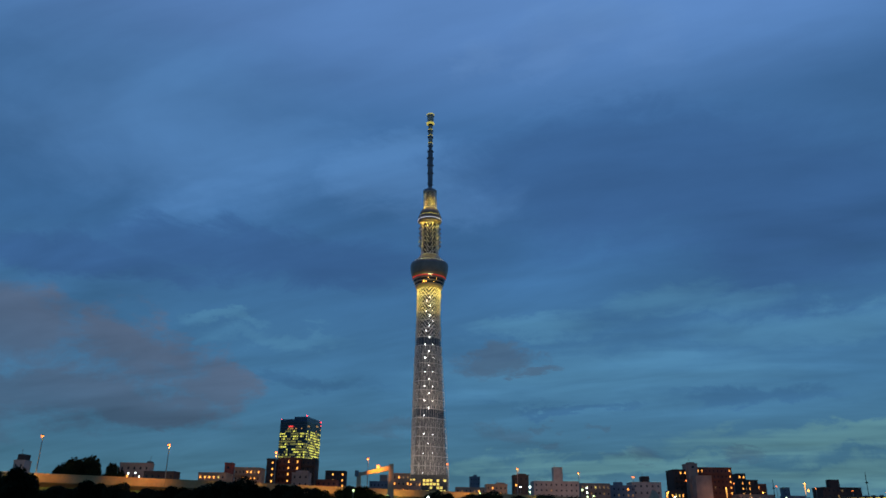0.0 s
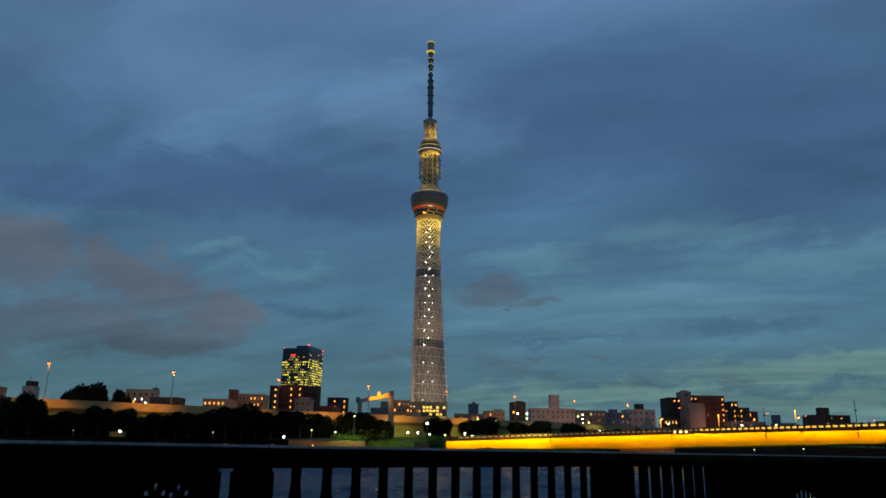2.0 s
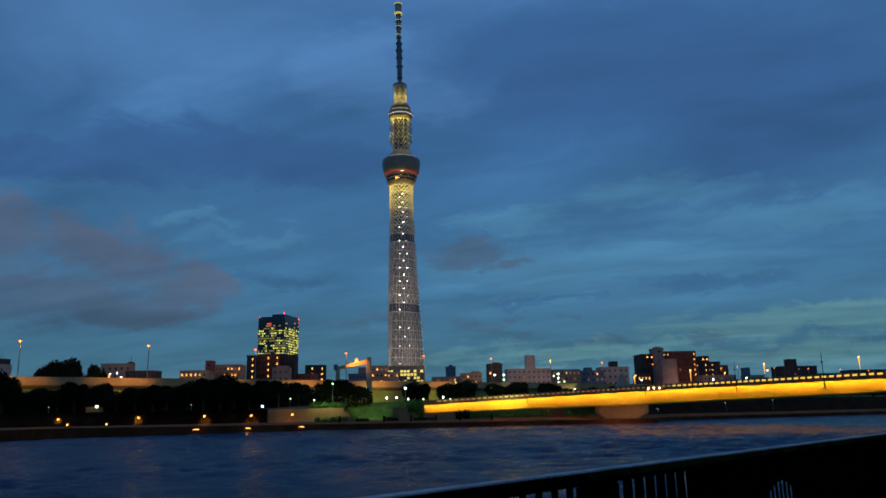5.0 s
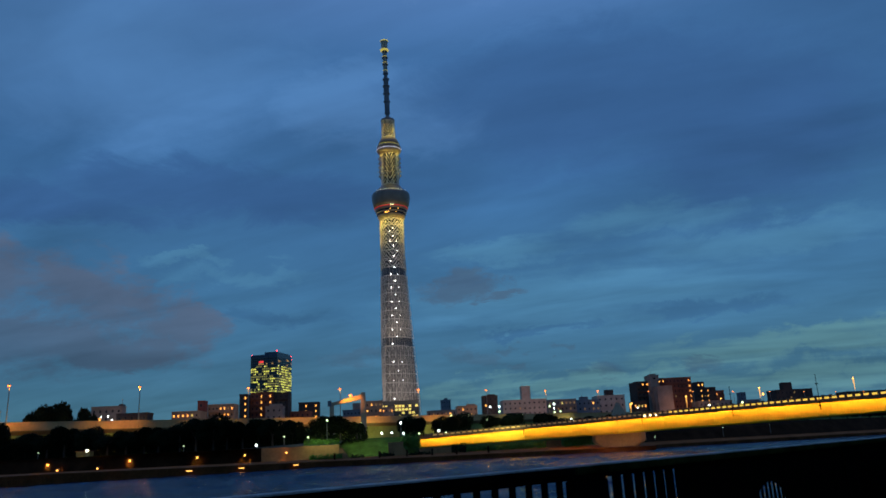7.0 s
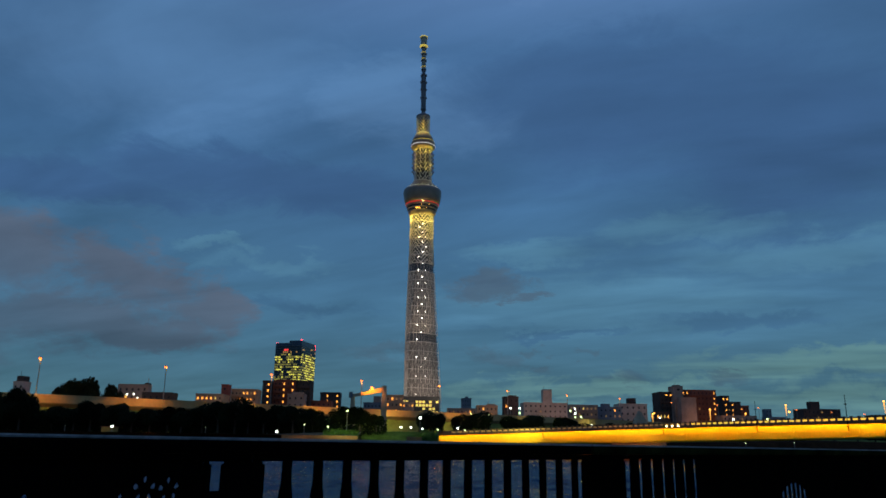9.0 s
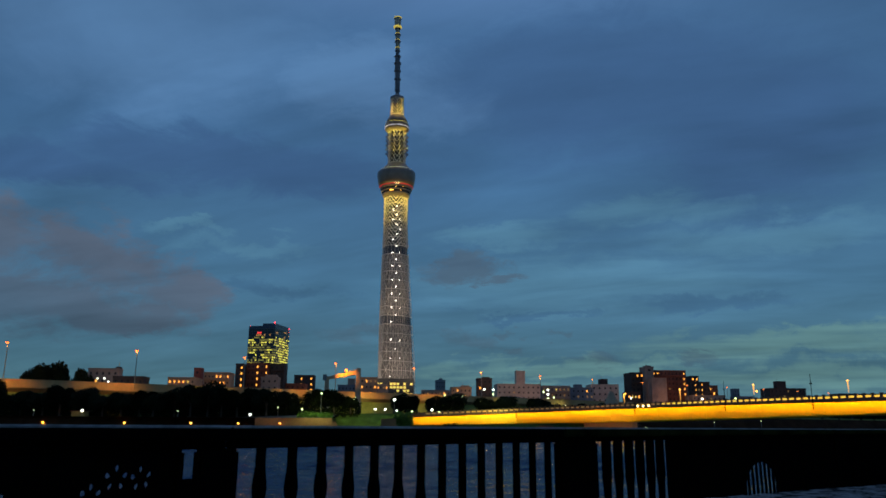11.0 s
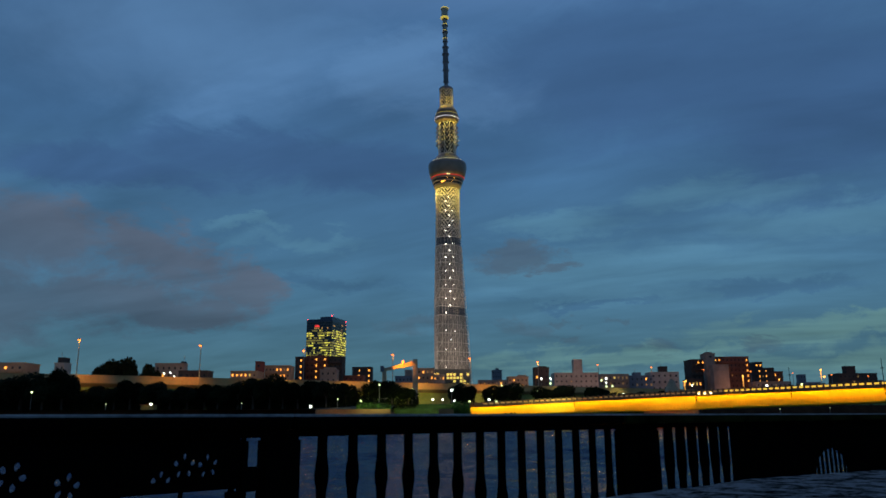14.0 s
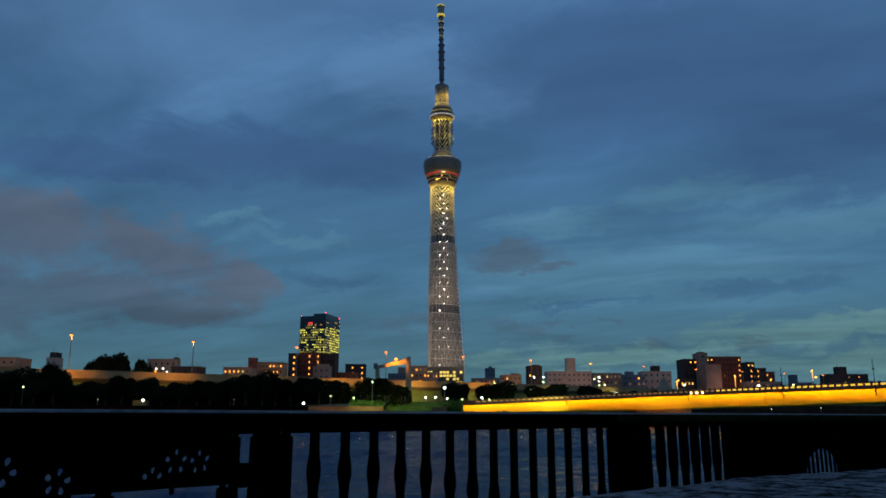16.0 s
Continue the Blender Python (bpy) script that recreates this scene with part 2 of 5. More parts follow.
REDLIT = glow("red_beacon", (1.0, 0.04, 0.05), 4)
LED = glow("tower_led", (1.0, 0.93, 0.8), 5)
RINGW = glow("white_ring_light", (0.9, 0.82, 0.9), 0.6)
RINGY = glow("yellow_ring_light", (0.9, 0.68, 0.10), 0.55)
# faint emission stands in for light falling on the rail panels
PANELGLOW = glow("lit_panel_glow", (1.0, 0.45, 0.12), 0.16)
RAILGLOW = glow("handrail_light", (1.0, 0.55, 0.06), 1.1)


# ------------------------------------------------------------------ mesh helpers
def bm_box(bm, x0, x1, y0, y1, z0, z1):
    v = [bm.verts.new(c) for c in ((x0, y0, z0), (x1, y0, z0), (x1, y1, z0), (x0, y1, z0), (x0, y0, z1), (x1, y0, z1), (x1, y1, z1), (x0, y1, z1))]
    for f in ((3, 2, 1, 0), (4, 5, 6, 7), (0, 1, 5, 4), (1, 2, 6, 5), (2, 3, 7, 6), (3, 0, 4, 7)):
        bm.faces.new([v[i] for i in f])


def bm_lathe(bm, prof, n=32, cx=0.0, cy=0.0):
    rows = []
    for r, z in prof:
        rows.append([bm.verts.new((cx + r * math.cos(2 * math.pi * k / n), cy + r * math.sin(2 * math.pi * k / n), z)) for k in range(n)])
    for a, b in zip(rows, rows[1:]):
        for k in range(n):
            bm.faces.new((a[k], a[(k + 1) % n], b[(k + 1) % n], b[k]))
    bm.faces.new(rows[0][::-1])
    bm.faces.new(rows[-1])


def bm_tube(bm, p, q, r, n=4, r2=None):
    p, q = Vector(p), Vector(q)
    d = (q - p).normalized()
    u = d.orthogonal().normalized()
    w = d.cross(u)
    r2 = r if r2 is None else r2
    a, b = [], []
    for k in range(n):
        c = u * math.cos(2 * math.pi * k / n) + w * math.sin(2 * math.pi * k / n)
        a.append(bm.verts.new(p + c * r))
        b.append(bm.verts.new(q + c * r2))
    for k in range(n):
        bm.faces.new((a[k], a[(k + 1) % n], b[(k + 1) % n], b[k]))
    bm.faces.new(a[::-1])
    bm.faces.new(b)


def to_mesh(bm, name, material, smooth=False):
    me = bpy.data.meshes.new(name)
    bmesh.ops.recalc_face_normals(bm, faces=bm.faces)
    bm.to_mesh(me)
    bm.free()
    me.materials.append(material)
    if smooth:
        for f in me.polygons:
            f.use_smooth = True
    return me


def part(name, bm, material, parent=None, label="", smooth=False):
    me = bm if isinstance(bm, bpy.types.Mesh) else to_mesh(bm, name, material, smooth)
    ob = new(name, me)
    if parent is not None:
        ob.parent = parent
    if label:
        tagged(ob, label)
    return ob


def boxes(*bs):
    bm = bmesh.new()
    for b in bs:
        bm_box(bm, *b)
    return bm


def thing(name, x, y, z, label, category, group="", rz=0.0):
    ob = new(name)
    ob.matrix_basis = pose(x, y, z, 0, 0, rz)
    return tagged(ob, label, category, group)


def structure(name, bm, material, label):
    return tagged(part(name, bm, material), label, name.split("_")[0], kind="structure")


# ------------------------------------------------------------------ ground, river, banks
WATER_Z = -2.6
PHI = radians(43.44)
RD = Vector((math.cos(PHI), math.sin(PHI), 0))      # along the balustrade
RN = Vector((-math.sin(PHI), math.cos(PHI), 0))     # towards the river
RDIST = 3.055
PAVE_Z = -0.22


def near(s, d, z):
    return RD * s + RN * (RDIST + d) + Vector((0, 0, z))


def water_material():
    m = bpy.data.materials.new("river_water")
    m.use_nodes = True
    nt = m.node_tree
    b = nt.nodes["Principled BSDF"]
    b.inputs["Base Color"].default_value = (0.004, 0.025, 0.068, 1)
    b.inputs["Roughness"].default_value = 0.16
    b.inputs["IOR"].default_value = 1.18
    b.inputs["Specular IOR Level"].default_value = 0.16
    tc = nt.nodes.new("ShaderNodeTexCoord")
    mp = nt.nodes.new("ShaderNodeMapping")
    mp.inputs["Scale"].default_value = (0.6, 1.0, 1.0)
    mp.inputs["Rotation"].default_value = (0, 0, 0.25)
    nt.links.new(tc.outputs["Object"], mp.inputs["Vector"])
    last = None
    for sc, st, di in ((0.9, 0.7, 0.30), (3.0, 1.0, 0.20), (9.0, 1.0, 0.06)):
        n = nt.nodes.new("ShaderNodeTexNoise")
        n.inputs["Scale"].default_value, n.inputs["Detail"].default_value = sc, 5
        n.inputs["Distortion"].default_value = 0.6
        nt.links.new(mp.outputs[0], n.inputs["Vector"])
        bp = nt.nodes.new("ShaderNodeBump")
        bp.inputs["Strength"].default_value, bp.inputs["Distance"].default_value = st, di
        nt.links.new(n.outputs[0], bp.inputs["Height"])
        if last:
            nt.links.new(last.outputs[0], bp.inputs["Normal"])
        last = bp
    nt.links.new(last.outputs[0], b.inputs["Normal"])
    return m


def water_mesh():
    """One sheet; inside the reach in front of the quay it carries a wind chop of many crossing waves."""
    xs = np.concatenate(([-1500, -600, -250], np.arange(-140, 150, 0.62), [250, 600, 1500]))
    ys = np.concatenate(([-1200, -300, -60], np.arange(2, 110, 0.55), np.arange(110, 262, 1.1), [330, 500, 900]))
    X, Y = np.meshgrid(xs, ys)
    rs = np.random.RandomState(4)
    Z = np.zeros_like(X)
    for k in range(46):
        lam = 1.5 * 2.4 ** rs.uniform(-0.3, 1.3)
        th = radians(78) + rs.normal(0, 0.55)
        w = 2 * math.pi / lam
        Z += 0.0098 * lam * rs.uniform(0.4, 1.3) * np.sin(w * (X * math.cos(th) + Y * math.sin(th)) + rs.uniform(0, 6.28))
    gust = 0.65 + 0.35 * np.sin(X * 0.055 + 1.3 * np.sin(Y * 0.041)) * np.sin(Y * 0.085 + 0.8)
    inside = (np.clip((140 - np.abs(X - 5)) / 15, 0, 1)) * np.clip((262 - Y) / 20, 0, 1) * np.clip(Y / 6, 0, 1)
    Z = WATER_Z + Z * gust * inside
    n, m = X.shape
    idx = np.arange(n * m).reshape(n, m)
    quads = np.stack((idx[:-1, :-1], idx[:-1, 1:], idx[1:, 1:], idx[1:, :-1]), -1).reshape(-1, 4)
    me = bpy.data.meshes.new("water")
    me.from_pydata(np.stack((X, Y, Z), -1).reshape(-1, 3).tolist(), [], quads.tolist())
    me.polygons.foreach_set("use_smooth", [True] * len(me.polygons))
    me.materials.append(water_material())
    return me


tagged(new("water", water_mesh()), "dark blue rippled river under a dusk sky", "water", kind="structure")

# the near promenade: one paved sheet ending in a quay wall under the balustrade
bm = bmesh.new()
bm.faces.new([bm.verts.new(near(s, d, PAVE_Z)) for s, d in ((-900, -900), (900, -900), (900, 0.25), (-900, 0.25))])
structure("pavement", bm, PAVE, "grey granite riverside paving")
bm = bmesh.new()
bm.faces.new([bm.verts.new(near(s, 0.25, z)) for s, z in ((-900, -6), (900, -6), (900, PAVE_Z), (-900, PAVE_Z))])
structure("wall_quay", bm, QUAY, "concrete quay wall below the balustrade")

# the far bank follows this line
BANK = [(-1500, 210), (-95, 210), (-60, 212), (-26, 213), (10, 208), (50, 206), (62, 222), (73, 224), (85, 245), (130, 266), (197, 300), (300, 368), (1500, 998)]
# the water's edge in front of it, and the height of its low wall
EDGE = [(-1500, -800, -0.4), (-100, 128, -0.4), (-78, 149, -0.45), (-71, 166, -0.5), (-56, 175, -0.7), (-40, 183, -0.85), (-23, 197, -1.05), (-3, 200, -1.2), (18, 203, -1.3),
        (42, 207, -1.35), (54, 208, -1.4), (71, 208, -1.4), (73, 222, -1.4), (85, 243, -1.5), (130, 264, -1.5), (197, 298, -1.5), (300, 366, -1.5), (1500, 996, -1.5)]


def bank_y(x):
    for (x0, y0), (x1, y1) in zip(BANK, BANK[1:]):
        if x <= x1:
            return y0 + (y1 - y0) * (x - x0) / (x1 - x0)
    return BANK[-1][1]


def edge_strip(top):
    """The wall at the water's edge, or the walk behind it."""
    bm = bmesh.new()
    a = [bm.verts.new((x, y, z)) for x, y, z in EDGE]
    b = [bm.verts.new((x, bank_y(x) + 7, -0.6) if top else (x, y, -6)) for x, y, z in EDGE]
    for k in range(len(EDGE) - 1):
        bm.faces.new((a[k], a[k + 1], b[k + 1], b[k]))
    return bm


def bank_strip(back0, z0, back1, z1, lo=-1500, hi=1500):
    bm = bmesh.new()
    pts = [p for p in BANK if lo <= p[0] <= hi]
    a = [bm.verts.new((x, y + back0, z0)) for x, y in pts]
    b = [bm.verts.new((x, y + back1, z1)) for x, y in pts]
    for k in range(len(pts) - 1):
        bm.faces.new((a[k], a[k + 1], b[k + 1], b[k]))
    return bm


def slope_bm():
    bm = bmesh.new()
    pts = [(-17, 212, 7), (2, 209, 7), (6, 208.5, 22), (50, 206, 24), (62, 222, 12)]
    a = [bm.verts.new((x, y + o, -0.6)) for x, y, o in pts]
    b = [bm.verts.new((x, y + o + 12, 4.6)) for x, y, o in pts]
    for k in range(len(pts) - 1):
        bm.faces.new((a[k], a[k + 1], b[k + 1], b[k]))
    return bm


structure("wall_river", edge_strip(False), mat("river_wall_stone", (0.085, 0.032, 0.011), 0.95, 0, 0.2, 0.6, 0.5, 0.1, 9, 0.05), "low brown river wall at the far bank")
structure("promenade", edge_strip(True), LEDGE, "brownish riverside walk along the far bank")
structure("wall_revetment", bank_strip(7, -0.6, 8.2, 3.2, -1500, -26), REVET, "dark brown stone revetment of the far bank")
structure("wall_downstream", bank_strip(7, -0.6, 12, 4.6, 62, 1500), REVET, "dark stone revetment downstream of the footbridge")
structure("walk_bridge", bank_strip(7, -0.6, 24, -0.4, 10, 62), LEDGE, "brownish paved walk below the footbridge")
structure("slope_grass", slope_bm(), GRASS, "grassy embankment slope on the far bank")
bm = bmesh.new()
bm.faces.new([bm.verts.new(p) for p in ((-4500, 217, 3.2), (-38, 217.4, 3.15), (-17, 217.2, 3.1), (-17, 231, 4.55), (2, 228, 4.55), (6, 242.5, 4.55), (50, 242, 4.55), (62, 234, 4.55), (85, 257, 4.55), (130, 278, 4.55), (197, 312, 4.55), (300, 380, 4.55), (1500, 1010, 4.5), (4500, 2200, 4.5), (4500, 4700, 4.5), (-4500, 4700, 4.5))])
structure("ground", bm, SOIL, "flat dark city ground behind the far bank")


# ------------------------------------------------------------------ elevated expressway
EX0, EXS = Vector((-123.5, 246.0, 0)), Vector((33.3, 22.55, 0))   # first lamp, step to the next


def exp_at(i, back=0.0, z=0.0):
    n = Vector((-EXS.y, EXS.x, 0)).normalized()
    p = EX0 + EXS * i + n * back
    return Vector((p.x, p.y, z))


def exp_prism(i0, i1, section):
    bm = bmesh.new()
    a = [bm.verts.new(exp_at(i0, d, z)) for d, z in section]
    b = [bm.verts.new(exp_at(i1, d, z)) for d, z in section]
    n = len(section)
    for k in range(n):
        bm.faces.new((a[k], a[(k + 1) % n], b[(k + 1) % n], b[k]))
    bm.faces.new(a)
    bm.faces.new(b[::-1])
    return bm


# the yellow-green light on this wall is partly put into its colour
structure("wall_levee", exp_prism(-12, 17, ((2.5, 2.0), (3.3, 2.0), (3.3, 11.2), (2.5, 11.2))), mat("levee_wall", (0.19, 0.22, 0.06), 0.9, 0, 0.15, 0.35, 0.3, 0.1), "levee wall below the expressway, coloured green as if lit")
expressway = thing("elevated_expressway", 0, 0, 0, "long concrete elevated expressway along the far bank", "expressway")
for k in range(-4, 18):
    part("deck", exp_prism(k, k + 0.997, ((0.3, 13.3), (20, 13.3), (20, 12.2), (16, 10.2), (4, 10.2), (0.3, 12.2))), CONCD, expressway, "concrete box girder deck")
    part("parapet", exp_prism(k, k + 0.997, ((-0.1, 12.4), (0.3, 12.4), (0.3, 15.0), (-0.1, 15.0))), CONC, expressway, "tan concrete parapet")
    part("far_parapet", exp_prism(k, k + 0.997, ((19.7, 13.3), (20.1, 13.3), (20.1, 14.6), (19.7, 14.6))), CONC, expressway)
    part("road_surface", exp_prism(k, k + 0.997, ((0.3, 13.304), (19.7, 13.304), (19.7, 13.33), (0.3, 13.33))), ASPH, expressway)
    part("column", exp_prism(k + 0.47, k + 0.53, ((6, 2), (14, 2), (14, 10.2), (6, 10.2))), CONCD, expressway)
    part("coping", exp_prism(k, k + 0.997, ((-0.22, 14.7), (0.42, 14.7), (0.42, 15.05), (-0.22, 15.05))), CONC, expressway)


def lamp_parts(root, height, arm, headlen, lens, thick=0.11, up=0.0):
    bm = bmesh.new()
    bm_tube(bm, (0, 0, 0), (0, 0, height * 0.9), thick * 1.3, 8, thick * 0.8)
    bm_tube(bm, (0, 0, height * 0.9), (arm * 0.35, 0, height * 0.98), thick * 0.8, 6, thick * 0.7)
    bm_tube(bm, (arm * 0.35, 0, height * 0.98), (arm, 0, height + up), thick * 0.7, 6, thick * 0.6)
    part("pole", bm, POLE, root)
    part("base_plate", boxes((-0.3, 0.3, -0.3, 0.3, 0, 0.12)), POLE, root)
    bm = bmesh.new()
    bm_lathe(bm, [(0.12, height + up + 0.32), (headlen * 0.42, height + up + 0.24), (headlen * 0.5, height + up + 0.02)], 12, arm, 0)
    head = part("lamp_head", bm, POLE, root)
    bm = bmesh.new()
    bm_lathe(bm, [(headlen * 0.16, height + up - headlen * 0.42), (headlen * 0.42, height + up - headlen * 0.3), (headlen * 0.48, height + up)], 12, arm, 0)
    part("lens", bm, lens, head, "glowing lamp glass", True)


first = thing("street_lamp", 0, 0, 0, "tall expressway street lamp glowing sodium orange", "street lamp", "expressway lamps")
lamp_parts(first, 13.35, -0.22, 1.05, SODIUM, 0.15)
exrz = math.degrees(math.atan2(EXS.y, EXS.x))
p = exp_at(0, 0.8, 13.3)
m0 = pose(p.x, p.y, p.z, 0, 0, exrz)
first.matrix_basis = m0
LAMPS = (-1, 0, 1, 2, 3, 4, 5, 6, 7, 8.1, 9.2, 10.3, 11.43, 12.6, 13.8, 15.0)
for k in LAMPS:
    if k != 0:
        p = exp_at(k, 0.8, 13.3 + max(0.0, k - 8) * 0.22)
        copy_thing(first, pose(p.x, p.y, p.z, 0, 0, exrz))

# the light that these lamps throw on their poles, the parapet and the road
for k in LAMPS[:9]:
    la = bpy.data.lights.new("sodium_light", "POINT")
    la.energy, la.color, la.shadow_soft_size = 420, (1.0, 0.30, 0.04), 0.3
    new("sodium_light", la).location = exp_at(k - 0.01, 0.3, 25.6)

# ------------------------------------------------------------------ footbridge with the lit girder
def bridge_at(t, off=0.0, z=0.0):
    a, b, c = Vector((6, 225, 0)), Vector((90, 225, 0)), Vector((95, 110, 0))
    p = a * (1 - t) ** 2 + b * 2 * t * (1 - t) + c * t * t
    d = ((b - a) * (1 - t) + (c - b) * t).normalized()
    q = p + Vector((-d.y, d.x, 0)) * -off          # off > 0: towards the viewer
    return Vector((q.x, q.y, z))


def bridge_low(t):
    return 1.2 + 2.9 * t - 0.25 * t * t


def bridge_top(t):
    return 3.5 + 8.3 * t - 6.0 * t * t - (0.6 * (t - 0.85) if t > 0.85 else 0)


def bridge_prism(t0, t1, section, n=4):
    """Sweeps a section of (off, lift over the underside, share of the girder's depth) along the bridge."""
    bm = bmesh.new()
    rows = []
    for k in range(n + 1):
        t = t0 + (t1 - t0) * k / n
        lo, hi = bridge_low(t), bridge_top(t)
        rows.append([bm.verts.new(bridge_at(t, o, lo + (hi - lo) * f + z)) for o, z, f in section])
    m = len(section)
    for a, b in zip(rows, rows[1:]):
        for k in range(m):
            bm.faces.new((a[k], a[(k + 1) % m], b[(k + 1) % m], b[k]))
    bm.faces.new(rows[0])
    bm.faces.new(rows[-1][::-1])
    return bm


bridge = thing("footbridge", 0, 0, 0, "curved steel footbridge with its girder floodlit yellow", "bridge")
NSEG = 13
for k in range(NSEG):
    t0, t1 = k * 0.1 - 0.0, k * 0.1 + 0.0995
    part("girder", bridge_prism(t0, t1, ((0.0, 0, 0), (0.25, 0, 0.08), (0.25, 0, 0.93), (0, 0, 1), (-6, 0, 1), (-6.2, 0, 0.9), (-5, 0, 0))), GIRD, bridge, "yellow-lit box girder")
    part("cornice", bridge_prism(t0, t1, ((0.0, 0.004, 1), (0.75, 0.004, 1), (0.75, 0.22, 1), (0.0, 0.22, 1))), POSTM, bridge, "dark cornice ledge")
    part("top_rail", bridge_prism(t0, t1, ((0.3, 1.14, 1), (0.55, 1.14, 1), (0.55, 1.28, 1), (0.3, 1.28, 1))), POSTM, bridge)
    part("mid_rail", bridge_prism(t0, t1, ((0.36, 0.55, 1), (0.48, 0.55, 1), (0.48, 0.66, 1), (0.36, 0.66, 1))), POSTM, bridge)
    part("walkway", bridge_prism(t0, t1, ((-0.1, 0.05, 1), (-6, 0.05, 1), (-6, 0.2, 1), (-0.1, 0.2, 1))), ASPH, bridge)
    part("far_parapet", bridge_prism(t0, t1, ((-5.7, 0.2, 1), (-6, 0.2, 1), (-6, 1.25, 1), (-5.7, 1.25, 1))), POSTM, bridge)
post_mesh = to_mesh(boxes((-0.27, 0.27, -0.17, 0.17, 0.2, 1.42), (-0.32, 0.32, -0.22, 0.22, 1.38, 1.52)), "rail_post", POSTM)
glow_mesh = to_mesh(boxes((-1.05, 1.05, -0.06, 0.06, 0.70, 1.08)), "rail_glow", RAILGLOW)
# no lamp: the lit panels between the posts, made to glow
dim_mesh = to_mesh(boxes((-1.05, 1.05, -0.06, 0.06, 0.70, 1.08)), "rail_panel_glow", PANELGLOW)
NPOST = 118
for k in range(NPOST):
    t = 1.28 * k / NPOST
    a, b = bridge_at(t, 0.42), bridge_at(t + 0.005, 0.42)
    rz = math.atan2(b.y - a.y, b.x - a.x)
    o = part("rail_post", post_mesh, None, bridge)
    o.matrix_basis = Matrix.Translation((a.x, a.y, bridge_top(t))) @ Matrix.Rotation(rz, 4, "Z")
    if t > 0.02:
        tm = 1.28 * (k + 0.5) / NPOST
        a = bridge_at(tm, 0.42)
        o = part("rail_glow", glow_mesh if t > 0.5 else dim_mesh, None, bridge, "glowing strip light between rail posts" if t > 0.5 else "faintly glowing strip standing in for a lit rail panel")
        o.matrix_basis = Matrix.Translation((a.x, a.y, bridge_top(tm))) @ Matrix.Rotation(rz, 4, "Z") @ Matrix.Diagonal((0.62, 1, 1, 1))

# the floodlight strips that hang under the cornice and wash the girder
for k in range(25):
    t0, t1 = k * 0.05, k * 0.05 + 0.05
    a, b = bridge_at(t0, 1.5), bridge_at(t1, 1.5)
    tm = (t0 + t1) / 2
    mid = bridge_at(tm, 1.1, bridge_top(tm) - 0.15)
    aim = bridge_at(tm, 0.2, bridge_top(tm) - 1.6)
    la = bpy.data.lights.new("girder_light", "AREA")
    la.shape, la.size, la.size_y = "RECTANGLE", (b - a).length, 0.25
    la.energy, la.color = 28 * (b - a).length, (1.0, 0.45, 0.0)
    lo = new("girder_light", la)
    zax = (mid - aim).normalized()
    xax = (b - a).normalized()
    xax = (xax - zax * xax.dot(zax)).normalized()
    yax = zax.cross(xax)
    rot = Matrix((xax, yax, zax)).transposed().to_4x4()
    lo.matrix_basis = Matrix.Translation(mid) @ rot

pier = thing("bridge_pier", 62.4, 213.5, -1.75, "flared concrete pier of the footbridge standing in the river", "pier", rz=-20)
bm = bmesh.new()
sec = ((4.3, -0.2), (4.6, 0.3), (5.6, 1.0), (7.0, 1.7), (7.4, 2.2), (7.4, 5.0))
rows = [[bm.verts.new((sx * w, sy * (1.6 + 0.12 * z), z)) for sx, sy in ((-1, -0.7), (-0.85, -1), (0.85, -1), (1, -0.7), (1, 0.7), (0.85, 1), (-0.85, 1), (-1, 0.7))] for w, z in sec]
for a, b in zip(rows, rows[1:]):
    for k in range(8):
        bm.faces.new((a[k], a[(k + 1) % 8], b[(k + 1) % 8], b[k]))
bm.faces.new(rows[0][::-1])
bm.faces.new(rows[-1])
part("shaft", bm, PIERM, pier)
part("footing", boxes((-5.4, 5.4, -3.0, 3.0, -2.5, -0.1)), REVET, pier)

# ------------------------------------------------------------------ the broadcasting tower
TX, TY = -1.6, 1064.0
tower = thing("broadcasting_tower", TX, TY, 0, "very tall floodlit steel lattice broadcasting tower with two observation decks", "tower")
TH0 = 0.0


def vertex_radius(z):
    tab = ((0, 35), (55, 32.8), (90, 30.7), (144, 27.2), (199, 23.2), (256, 19.6), (290, 17.6), (336, 17.6))
    for (z0, r0), (z1, r1) in zip(tab, tab[1:]):
        if z <= z1:
            return r0 + (r1 - r0) * (z - z0) / (z1 - z0)
    return 17.6


def shell(th, z, inset=1.0):
    k = max(0.0, 1 - z / 300)
    r = vertex_radius(z) * ((1 - k) + k * 0.5 / math.cos((th - TH0) % radians(120) - radians(60))) * inset
    return Vector((r * math.cos(th), r * math.sin(th), z))


def shell_loft(z0, z1, n, inset):
    bm = bmesh.new()
    rows = [[bm.verts.new(shell(2 * math.pi * k / 36, z0 + (z1 - z0) * j / n, inset)) for k in range(36)] for j in range(n + 1)]
    for a, b in zip(rows, rows[1:]):
        for k in range(36):
            bm.faces.new((a[k], a[(k + 1) % 36], b[(k + 1) % 36], b[k]))
    return bm


